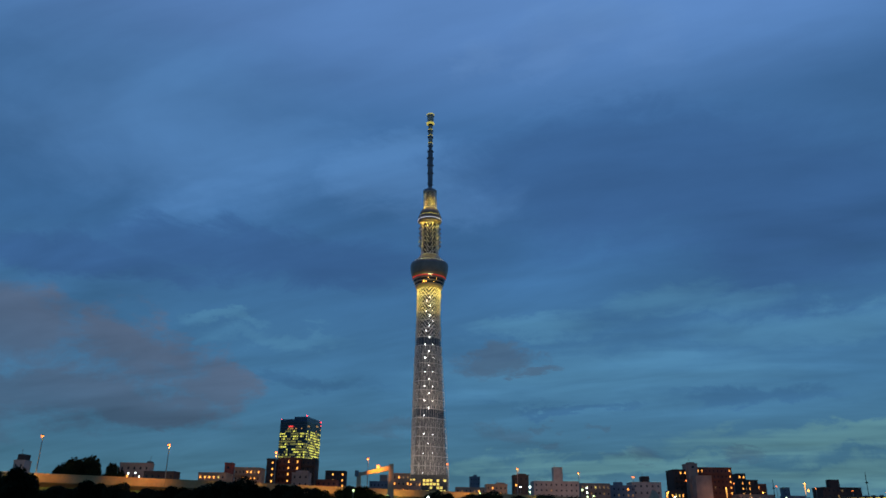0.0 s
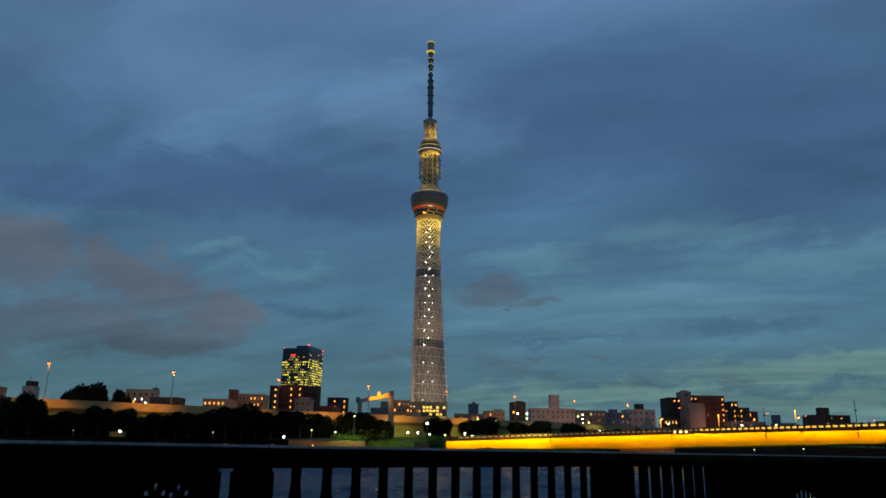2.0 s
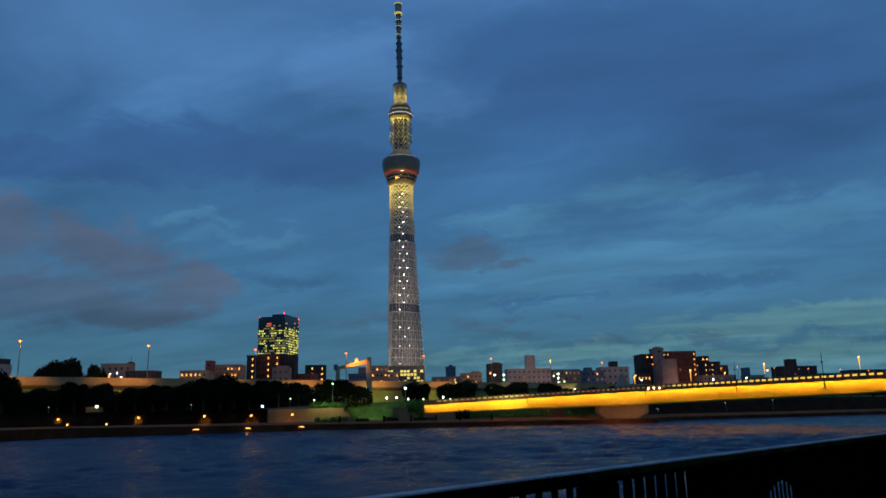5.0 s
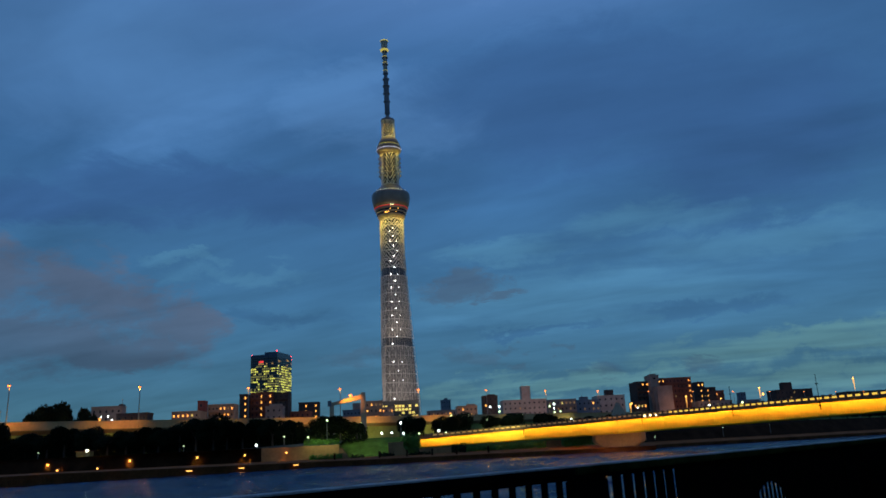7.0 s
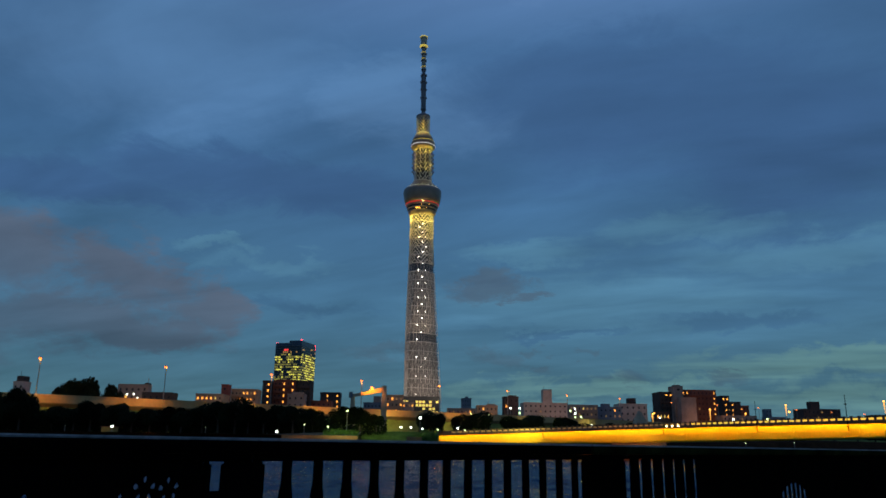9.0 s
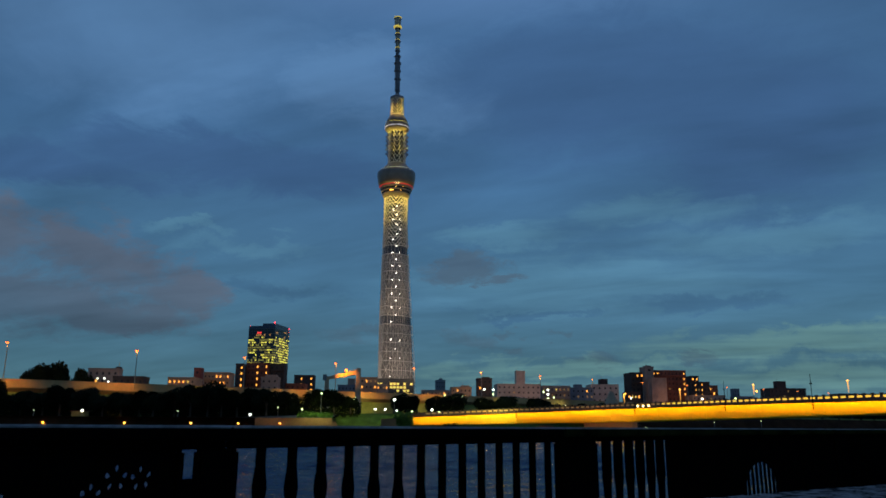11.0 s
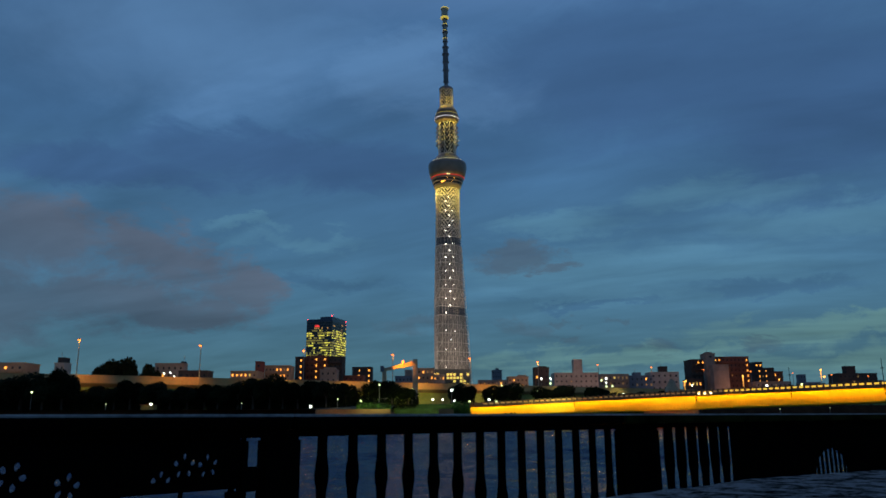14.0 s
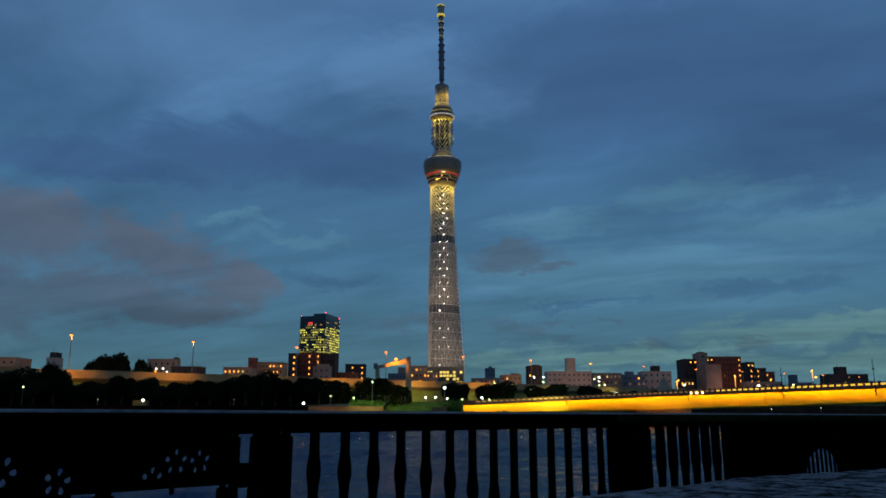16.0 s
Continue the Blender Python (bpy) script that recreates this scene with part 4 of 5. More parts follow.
for c in range(15):
    part("mullion", fin, None, office).matrix_basis = Matrix.Translation((cell * c, 0, 0))
pane = boxes((-cell * 0.37, cell * 0.37, -0.16, 0.0, -fh * 0.30, fh * 0.26))
om = {"y": to_mesh(pane.copy(), "office_window", glow("office_yellow", (0.95, 0.80, 0.10), 0.95)), "d": to_mesh(pane.copy(), "office_window_dim", glow("office_dim", (0.7, 0.55, 0.10), 0.22)),
      "o": to_mesh(pane.copy(), "office_window_warm", glow("office_warm", (0.9, 0.42, 0.10), 0.4)), "n": to_mesh(pane, "office_window_dark", GLASSD)}
rng = random.Random(11)
for r in range(12, NF):
    part("floor_slab", slab, None, office).matrix_basis = Matrix.Translation((0, 0, fh * r))
    if r >= NF - 1:
        continue
    for face in range(2):
        run = "n"
        for c in range(14):
            u = c / 14
            if r > NF - 5:
                busy = 0.3 if r == NF - 4 and 0.1 < u < 0.9 and face == 0 else 0.03
            elif face:
                busy = (0.72 if r > 18 else 0.35) * (0.35 if u < 0.25 else 1.0)
            elif r > NF - 10:
                busy = 0.55 if r % 3 else 0.25
            elif r > NF - 14:
                busy = 0.22 if u < 0.55 else 0.55
            else:
                busy = 0.75 if r % 4 else 0.45
            if c == 0 or rng.random() < 0.85:
                run = "y" if rng.random() < busy * 0.68 else ("d" if rng.random() < busy + 0.12 else "n")
                if r > NF - 5 and run != "n":
                    run = "o"
            if face == 0:
                m = Matrix.Translation((cell * (c + 0.5), -0.02, fh * (r + 0.5)))
            else:
                m = Matrix.Translation((OW + 0.02, OD * (c + 0.5) / 14, fh * (r + 0.5))) @ Matrix.Rotation(radians(90), 4, "Z") @ Matrix.Diagonal((OD / OW, 1, 1, 1))
            part("office_window", om[run], None, office).matrix_basis = m
for x, y, z in ((1.0, 2.0, HO - 1), (OW - 1, 1, HO + 4.2), (OW - 0.5, OD - 1.5, HO + 1.5), (OW - 0.5, OD - 1.5, HO - 4)):
    bm = bmesh.new()
    bmesh.ops.create_icosphere(bm, subdivisions=1, radius=1.25, matrix=Matrix.Translation((x, y, z + 1)))
    part("beacon", bm, REDLIT, office, "red aircraft warning lamp")
part("sign", boxes((14, 21, -0.7, -0.35, HO - 11.2, HO - 9.2)), glow("red_sign", (1.0, 0.05, 0.04), 1.3), office, "red lit sign high on the wall")

# ------------------------------------------------------------------ trees
def leaf_mesh(name, seed, n, material, flat=0.75):
    rng = random.Random(seed)
    verts, faces = [], []
    lobes = [(Vector((rng.uniform(-0.62, 0.62), rng.uniform(-0.6, 0.6), rng.uniform(-0.45, 0.5))), rng.uniform(0.32, 0.52)) for _ in range(13)]
    for k in range(n):
        c, r = lobes[rng.randrange(len(lobes))]
        d = Vector((rng.gauss(0, 1), rng.gauss(0, 1), rng.gauss(0, 1))).normalized()
        p = c + d * r * (0.55 + 0.5 * rng.random())
        p.z *= flat
        a = Vector((rng.gauss(0, 1), rng.gauss(0, 1), rng.gauss(0, 1))).normalized()
        b = a.orthogonal().normalized()
        s = rng.uniform(0.045, 0.10)
        i = len(verts)
        verts += [p + a * s, p + b * s * 0.6, p - a * s, p - b * s * 0.6]
        faces.append((i, i + 1, i + 2, i + 3))
    me = bpy.data.meshes.new(name)
    me.from_pydata(verts, [], faces)
    me.materials.append(material)
    return me


def trunk_mesh(name, seed):
    rng = random.Random(seed)
    bm = bmesh.new()
    bm_tube(bm, (0, 0, -1.02), (0.02, 0.01, -0.55), 0.075, 8, 0.055)
    bm_tube(bm, (0.02, 0.01, -0.55), (0.0, 0.02, 0.1), 0.055, 8, 0.03)
    for k in range(6):
        th = k * 1.05 + rng.uniform(-0.3, 0.3)
        bm_tube(bm, (0.01, 0.01, rng.uniform(-0.6, -0.2)), (0.5 * math.cos(th), 0.5 * math.sin(th), rng.uniform(-0.1, 0.35)), 0.03, 5, 0.008)
    return to_mesh(bm, name, BARK)


TREES = []
for k in range(4):
    t = new("tree")
    tagged(t, "dark leafy riverside tree against the dusk", "tree", "far bank trees")
    part("trunk", trunk_mesh("trunk", k), None, t)
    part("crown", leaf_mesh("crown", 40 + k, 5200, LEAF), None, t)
    TREES.append(t)
used = [False] * 4


def tree(x, y, base, top, width, rz=0.0):
    k = int(abs(x * 7 + y)) % 4
    hz = (top - base) / 1.72
    m = Matrix.Translation((x, y, base + 1.0 * hz)) @ Matrix.Rotation(rz + x, 4, "Z") @ Matrix.Diagonal((width / 2, width / 2, hz, 1))
    if used[k]:
        s0 = TREES[k].scale
        copy_thing(TREES[k], m @ Matrix.Diagonal((1 / s0.x, 1 / s0.y, 1 / s0.z, 1)))
    else:
        used[k] = True
        TREES[k].matrix_basis = m


rng = random.Random(3)
# big crowns behind the expressway
tree(-149.5, 322, 4.5, 25.9, 12)
tree(-145.5, 321, 4.5, 27.0, 13)
tree(-141.5, 322.5, 4.5, 26.9, 12)
tree(-138.6, 323, 4.5, 25.4, 8)
tree(-129.3, 320, 4.5, 25.8, 8.5)
tree(-134, 324, 4.5, 20.5, 7)
# row on the embankment in front of it
for x, top, w in ((-150, 12, 14), (-140, 13.5, 13), (-131, 14.5, 14), (-122, 13.8, 10), (-117, 16.6, 9), (-110, 11, 9), (-103, 10.5, 9), (-97.5, 12.5, 10), (-91.5, 11.5, 9), (-85, 9.5, 8),
                  (-80, 10.5, 9), (-75, 11.2, 9), (-70, 10, 8), (-65, 11.6, 9), (-60, 13.2, 10), (-55, 13.6, 9), (-50.5, 12, 8), (-46, 11.4, 9), (-42, 12.2, 9),
                  (-37, 11.8, 9), (-32, 11.4, 7), (-23, 12.0, 8), (-17.5, 12.2, 8), (-12.5, 9.6, 6), (1.8, 10.4, 6), (5.6, 10.2, 6), (13.2, 10.0, 6.5), (18.6, 11.0, 8),
                  (29.2, 9.8, 6.5), (35, 10.9, 9), (44.6, 9.8, 6), (51, 10.2, 7), (62, 8.8, 7), (72, 9.0, 8)):
    y = 224 + rng.uniform(0, 7) + (6 if x > 10 else 0) + (16 if x > 45 else 0)
    tree(x, y, 3.4 if x < -26 else 4.5, top + 0.3, w, rng.uniform(0, 6))
# dark trees far down the river beyond the bridge
for k in range(14):
    x = 82 + 13 * k
    y = bank_y(x) + 18
    tree(x, y + rng.uniform(0, 6), 4.4, rng.uniform(8.0, 9.8), rng.uniform(10, 15), rng.uniform(0, 6))


def hedge(x0, x1, y, z0, z1, material, label, depth=2.2, seed=1):
    rng = random.Random(seed)
    verts, faces = [], []
    for k in range(int((x1 - x0) * (z1 - z0) * 34)):
        u = rng.uniform(-1, 1)
        p = Vector((rng.uniform(x0, x1), y + rng.uniform(-depth / 2, depth / 2), z0 + (z1 - z0) * rng.random() ** 0.7 * (0.75 + 0.25 * math.sin(u * 9 + x0))))
        a = Vector((rng.gauss(0, 1), rng.gauss(0, 1), rng.gauss(0, 1))).normalized()
        b = a.orthogonal()
        s = rng.uniform(0.16, 0.36)
        i = len(verts)
        verts += [p + a * s, p + b * s * 0.6, p - a * s, p - b * s * 0.6]
        faces.append((i, i + 1, i + 2, i + 3))
    me = bpy.data.meshes.new("hedge")
    me.from_pydata(verts, [], faces)
    me.materials.append(material)
    tagged(new("hedge", me), label, "hedge", kind="stuff")


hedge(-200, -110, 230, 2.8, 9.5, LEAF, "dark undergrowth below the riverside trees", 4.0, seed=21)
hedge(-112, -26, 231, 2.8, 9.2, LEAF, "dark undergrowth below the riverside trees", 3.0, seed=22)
# second layer added to close off the lit levee wall behind
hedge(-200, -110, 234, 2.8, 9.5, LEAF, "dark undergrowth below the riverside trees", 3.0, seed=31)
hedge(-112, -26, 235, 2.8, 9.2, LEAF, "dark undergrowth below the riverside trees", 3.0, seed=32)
# leaf fill added for the dark zone between the trunks
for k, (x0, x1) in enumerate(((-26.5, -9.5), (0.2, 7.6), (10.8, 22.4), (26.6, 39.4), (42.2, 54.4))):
    hedge(x0, x1, 229 if x0 < 5 else 235, 3.2 if x0 < -10 else 4.5, 8.2, LEAF, "dark leaf fill for the shade under the park trees", 3.0, seed=40 + k)
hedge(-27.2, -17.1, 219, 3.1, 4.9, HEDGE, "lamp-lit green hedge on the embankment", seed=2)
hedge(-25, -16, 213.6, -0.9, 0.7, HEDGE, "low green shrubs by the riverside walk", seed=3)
hedge(-13.5, -10, 212.8, -0.9, 0.2, LEAF, "small dark shrub by the riverside walk", seed=4)
hedge(-5.6, -1.6, 212.6, -0.9, 0.4, LEAF, "small dark shrub by the riverside walk", seed=5)
hedge(2.4, 8.4, 212.4, -0.9, 0.0, LEAF, "small dark shrub by the riverside walk", seed=6)
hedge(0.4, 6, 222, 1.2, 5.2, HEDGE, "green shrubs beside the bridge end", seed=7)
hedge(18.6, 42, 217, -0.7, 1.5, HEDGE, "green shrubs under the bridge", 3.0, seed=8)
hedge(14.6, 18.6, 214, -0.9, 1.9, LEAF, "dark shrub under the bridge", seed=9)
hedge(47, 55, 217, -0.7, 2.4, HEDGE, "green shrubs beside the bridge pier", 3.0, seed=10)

# ------------------------------------------------------------------ lamps of the park
def park_lamp(x, y, z, base, lens, label, size=0.62):
    size *= 0.70
    r = thing("park_lamp", x, y, base, label, "street lamp", "park lamps")
    bm = bmesh.new()
    h = z - base
    bm_tube(bm, (0, 0, 0), (0, 0, h - size * 0.45), 0.09, 8, 0.06)
    part("pole", bm, POLE, r)
    bm = bmesh.new()
    bmesh.ops.create_icosphere(bm, subdivisions=2, radius=size * 0.5, matrix=Matrix.Translation((0, 0, h)))
    part("globe", bm, lens, r, "glowing lamp globe", True)
    bm = bmesh.new()
    bm_lathe(bm, [(size * 0.4, h + size * 0.36), (size * 0.2, h + size * 0.62)], 10)
    part("cap", bm, POLE, r)


for x, y, z, lens, s in ((-122.6, 219, 8.4, GREENW, 0.8), (-86.7, 217.6, 4.75, MERCURY, 0.95), (-40.0, 215.8, 3.95, MERCURY, 1.0), (-33.3, 222.6, 6.1, GREENW, 0.55), (-26.4, 222.6, 5.6, GREENW, 0.7),
                         (-20.9, 222, 10.2, GREENW, 0.75), (-11.5, 228, 9.1, GREENW, 0.75), (-5.1, 223, 5.8, MERCURY, 0.8), (-2.2, 223, 5.8, MERCURY, 0.8), (0.5, 223.5, 8.6, MERCURY, 1.0),
                         (1.2, 221.5, 5.4, MERCURY, 0.7), (5.7, 221.5, 5.2, GREENW, 0.7), (11.6, 223, 5.75, MERCURY, 0.85), (13.7, 222.6, 5.2, GREENW, 0.6), (21.9, 238, 10.3, GREENW, 0.7),
                         (16.5, 238, 10.5, GREENW, 0.6), (32.2, 238, 8.2, GREENW, 0.65), (47.9, 250, 8.35, MERCURY, 1.0), (57.6, 250, 8.0, MERCURY, 0.9), (-60.5, 218, 4.8, GREENW, 0.35),
                         (-100, 218, 4.8, GREENW, 0.3), (27.5, 236, 8.6, GREENW, 0.55), (40, 244, 9.9, GREENW, 0.5)):
    base = 3.2 if x < -26 else 4.5
    park_lamp(x, y, z, base, lens, "white glowing park lamp on a slim post" if lens == MERCURY else "greenish glowing park lamp on a slim post", s)


for x, z in ((-124.5, 19.9), (-121.6, 20.1), (-119.9, 18.6)):
    park_lamp(x, 324, z, GROUND_Z, MERCURY, "white yard lamp beside the grey building", 0.9)


def wall_lamp(x, z, y=216.4):
    r = thing("wall_lamp", x, y, z, "small amber lamp fixed on the revetment wall", "wall lamp", "revetment lamps")
    part("housing", boxes((-0.3, 0.3, -0.1, 0.6, 0.1, 0.35)), POLE, r)
    bm = bmesh.new()
    bm_lathe(bm, [(0.16, -0.3), (0.3, 0.1)], 10, 0, -0.35)
    part("lens", bm, AMBER, r, "amber glass")


for x in (-97, -75.2, -56.8, -43.6):
    wall_lamp(x, 1.5, 217.9 if x < -90 else 218.7)
wall_lamp(-31.6, 1.6, 215.9)
for x, z in ((-93.8, -0.1), (-83.1, -0.1), (-120, 0)):
    wall_lamp(x, z, 216.6)
for x in (-97, -75.2, -56.8, -43.6):
    y = 217.2 if x < -90 else 217.9
    spot("revetment_light", (x, y - 0.7, 2.3), (x, y + 0.5, 1.0), 1100, (1.0, 0.60, 0.07), 58, 0.4, 0.15)
for x in (-110, -97, -75.2, -56.8, -43.6, -31.6):
    spot("walk_lamp_light", (x, 212.5, 3.0), (x, 210, -1.0), 520, (1.0, 0.42, 0.10), 104, 0.9, 0.3)
spot("revetment_light", (-31.6, 215.0, 2.1), (-31.6, 216.2, 0.6), 330, (1.0, 0.42, 0.04), 64, 0.6, 0.15)
for x in (-93.8, -83.1, -120):
    spot("revetment_light", (x, 215.8, 0.9), (x, 216.8, -0.4), 160, (1.0, 0.4, 0.05), 80, 0.5, 0.15)
# added fill spots without fixtures: the pier, then the park slope and hedges
spot("pier_fill", (59, 195, -1.0), (62, 212, 0.0), 3200, (1.0, 0.45, 0.12), 90, 1.0, 0.2)
for x, y, z, tx, ty, tz, e in ((-33, 209, 5.5, -31, 217, 1.2, 480), (-10, 214, 9, -10, 224, 2.5, 3000), (30, 214.5, 9, 30, 236, 2, 4200), (-22, 212, 8, -22, 219, 3.2, 2400), (14, 216, 6, 13, 224, 0, 300)):
    spot("slope_fill", (x, y, z), (tx, ty, tz), e, (1.0, 0.62, 0.26) if x < -31 else (0.90, 1.0, 0.34), 115, 0.7, 0.3)
# added warm fill on the expressway parapet, no lamp stands here
for k in range(7):
    p = exp_at(k * 0.85 - 0.9, -9.5, 14.5)
    spot("parapet_fill", p, exp_at(k * 0.85 - 0.9, 0.0, 11.8), 3700, (1.0, 0.50, 0.10), 125, 0.6, 0.4)

# added yellow-green fill on the levee wall
for k in (3.3, 4.3, 5.3, 6.3):
    p = exp_at(k, -6.5, 8.5)
    spot("levee_fill", p, exp_at(k, 2.5, 7.5), 1500 if k < 5 else 3000, (0.90, 0.95, 0.22), 130, 0.6, 0.4)

# unseen warm fill spots added to brighten the fronts behind the expressway
for k in range(6):
    e, g = exp_at(k * 1.5 - 1.0, 24, 19), exp_at(k * 1.5 - 1.0, 95, 20)
    spot("quarter_fill", e, g, (0.75e4 if k < 4 else 1.5e4), (1.0, 0.55, 0.28), 140, 0.6, 1.0)
for x, y in ((78, 418), (112, 440), (165, 490), (205, 505), (245, 525), (330, 600)):
    spot("quarter_fill", (x - 8, y, 17), (x + 10, y + 60, 22), 6.0e3, (1.0, 0.46, 0.22), 140, 0.6, 1.0)

# yard and street lamps between the buildings behind the expressway
for x, y, z, lens in ((48.2, 395, 20.2, MERCURY), (53.1, 395, 20.2, MERCURY), (53.0, 395, 17.7, GREENW), (85, 420, 20.4, GREENW), (87.6, 420, 21.4, MERCURY), (87.5, 420, 19.1, MERCURY), (87.6, 420, 16.9, GREENW), (90.9, 420, 17.2, GREENW),
                      (143.4, 455.7, 21.4, AMBER), (147.9, 458.7, 18.8, MERCURY), (142.1, 454.8, 19.3, AMBER), (223.9, 510.2, 24.6, AMBER)):
    park_lamp(x, y, z, GROUND_Z, lens, "amber street lamp between far buildings" if lens == AMBER else "white street lamp between far buildings", 1.35)

# the riverside hut by the lamp, and the bollards on the walk
hut = thing("riverside_hut", -88.5, 219.5, 3.2, "small tan hut beside a park lamp", "hut")
part("wall", boxes((-1.9, 1.9, 0, 2.5, 0, 1.35)), mat("ochre_hut_wall", (0.26, 0.17, 0.045), 0.9, 0, 0.6, 0.4, 0.2, 0.03), hut)
part("roof", boxes((-2.2, 2.2, -0.3, 2.8, 1.35, 1.55)), BROWN, hut)
spot("hut_light", (-86.5, 216.8, 5.2), (-88.5, 219.5, 3.8), 110, (1.0, 0.6, 0.12), 90, 0.6, 0.2)
for x in (-17.5, -5.5, 1.9, 8.7, 15.3, 24):
    b = thing("mooring_post", x, 206.5, -1.1, "dark post at the edge of the riverside walk", "post", "mooring posts")
    part("shaft", boxes((-0.24, 0.24, -0.24, 0.24, 0, 1.7)), REVET, b)
    part("cap", boxes((-0.3, 0.3, -0.3, 0.3, 1.7, 1.85)), REVET, b)

# retaining walls where the slope begins, and the stair flank
structure("wall_ramp", boxes((-38.6, -17.05, 216.2, 217.15, -0.7, 3.08)), TANWALL, "tan retaining wall beside the grass slope")
structure("wall_stair", boxes((-3.2, 1.0, 213.6, 222, -0.7, 3.0)), TANWALL, "tan stair flank wall in the grass slope")
structure("wall_abutment", boxes((5.7, 15.3, 216.2, 230, -1.0, 0.9)), TANWALL, "tan bridge abutment")
structure("wall_footing", boxes((42.4, 47, 219.5, 222, -0.7, 1.4)), TANWALL, "pale concrete wall end under the footbridge")
# two stairs that climb the slope
for x, turn in ((-15.6, 1), (1.2, 1)):
    st = thing("embankment_stair", x, 212.6, -0.7, "narrow concrete stair climbing the grass slope", "stair", "embankment stairs")
    for k in range(16):
        part("step", boxes((turn * k * -0.14, turn * k * -0.14 + 1.5, 0.36 * k, 0.36 * k + 0.38, 0, 0.18 * (k + 1))), TANWALL, st)
# amber lamp glints low on the river wall, built as glowing strips
for x, y, z in ((-47.9, 177.6, -1.5), (-37.3, 183.4, -1.55), (-26, 193.6, -1.6)):
    r = thing("quay_glint", x, y, z, "amber glint on the river wall, built as a glowing strip", "wall lamp", "quay lamps")
    part("housing", boxes((-0.7, 0.7, 0.0, 0.3, 0.1, 0.2)), POLE, r)
    part("lens", boxes((-0.6, 0.6, -0.1, 0.2, -0.05, 0.095)), AMBER, r, "glowing amber glint strip")

# the orange-lit service gantry over the expressway
gantry = thing("service_gantry", -18, 268, 4.5, "concrete portal gantry with an orange-lit beam", "gantry")
for x, w0, w1, z in ((5.6, 1.15, 0.75, 16.6), (-5.5, 0.95, 0.65, 13.6)):
    bm = bmesh.new()
    v = [bm.verts.new((x + sx * w, sy * w, zz)) for zz, w in ((0, w0), (z, w1)) for sx, sy in ((-1, -1), (1, -1), (1, 1), (-1, 1))]
    for k in range(4):
        bm.faces.new((v[k], v[(k + 1) % 4], v[4 + (k + 1) % 4], v[4 + k]))
    bm.faces.new(v[4:])
    part("leg", bm, PIERM, gantry)
bm = bmesh.new()
v = [bm.verts.new(p) for p in ((-5.5, -0.7, 12.4), (5.6, -0.7, 14.4), (5.6, -0.7, 16.2), (-5.5, -0.7, 13.4), (-5.5, 0.7, 12.4), (5.6, 0.7, 14.4), (5.6, 0.7, 16.2), (-5.5, 0.7, 13.4))]
for f in ((0, 1, 2, 3), (7, 6, 5, 4), (3, 2, 6, 7), (0, 4, 5, 1)):
    bm.faces.new([v[i] for i in f])
part("beam", bm, PIERM, gantry)
part("blue_box", boxes((-6.9, -5.6, -0.9, 0.9, 12.2, 14.2)), SLATE, gantry)
spot("gantry_light", (-18.0, 263.5, 20.0), (-17.0, 268, 18.6), 5200, (1.0, 0.34, 0.015), 95, 0.5, 0.3)
bm = bmesh.new()
bmesh.ops.create_icosphere(bm, subdivisions=2, radius=0.55, matrix=Matrix.Translation((1.2, -1.2, 15.6)))
part("floodlamp", bm, SODIUM, gantry, "glowing orange floodlamp", True)

# signal masts and posts on the bridge
def bridge_post(t, height):
    p = bridge_at(t, 0.86, bridge_top(t) - 1.5)
    r = thing("bridge_post", p.x, p.y, p.z, "slim dark bare post fixed on the footbridge girder", "post", "bridge posts")
    bm = bmesh.new()
    bm_tube(bm, (0, 0, 0), (0, 0, height), 0.09, 8, 0.06)
    part("pole", bm, IRON, r)
    part("bracket", boxes((-0.12, 0.12, -0.08, 0.5, 0.9, 1.05)), IRON, r)
    if height > 5:
        part("crossbar", boxes((-0.25, 0.25, -0.08, 0.08, height * 0.72, height * 0.75)), IRON, r)


for t, height in ((0.20, 3.0), (0.455, 3.1), (0.64, 7.2), (0.788, 7.4)):
    bridge_post(t, height)
for t in (0.462, 0.474, 0.486):
    p = bridge_at(t, 0.95, bridge_top(t) + 0.5)
    r = thing("bridge_spotlight", p.x, p.y, p.z, "bright warm spotlight on the footbridge cornice", "lamp", "bridge spotlights")
    part("bracket", boxes((-0.1, 0.1, 0, 0.5, -0.32, 0.1)), POSTM, r)
    bm = bmesh.new()
    bmesh.ops.create_icosphere(bm, subdivisions=2, radius=0.26)
    part("lens", bm, glow("spot_lens", (1.0, 0.8, 0.35), 5), r, "", True)

POLEGLOW = glow("lit_pole_glow", (1.0, 0.42, 0.07), 1.5)
# lamps beyond the bridge, their lit upper poles made to glow, and lamps of the street there
for x, z0, z1 in ((189.1, 15.6, 20.5), (148.4, 14.3, 18.3), (117.2, 11.6, 16.1), (93.8, 10.7, 13.9)):
    r = thing("lit_lamp_pole", x, 300, 4.5, "slim amber street lamp, its lit upper pole made to glow", "street lamp", "light columns")
    bm = bmesh.new()
    bm_tube(bm, (0, 0, 0), (0, 0, z0 - 4.5), 0.16, 8, 0.12)
    part("pole", bm, POLE, r)
    bm = bmesh.new()
    bm_lathe(bm, [(0.06, z0 - 4.5), (0.09, z0 - 3.4), (0.24, z1 - 5.2), (0.26, z1 - 4.6)], 10)
    part("lit_pole_top", bm, POLEGLOW, r, "lamplit upper pole, made to glow")
    bm = bmesh.new()
    bm_lathe(bm, [(0.26, z1 - 4.6), (0.36, z1 - 4.4), (0.2, z1 - 4.1)], 10)
    part("cap", bm, AMBER, r, "bright lamp head")
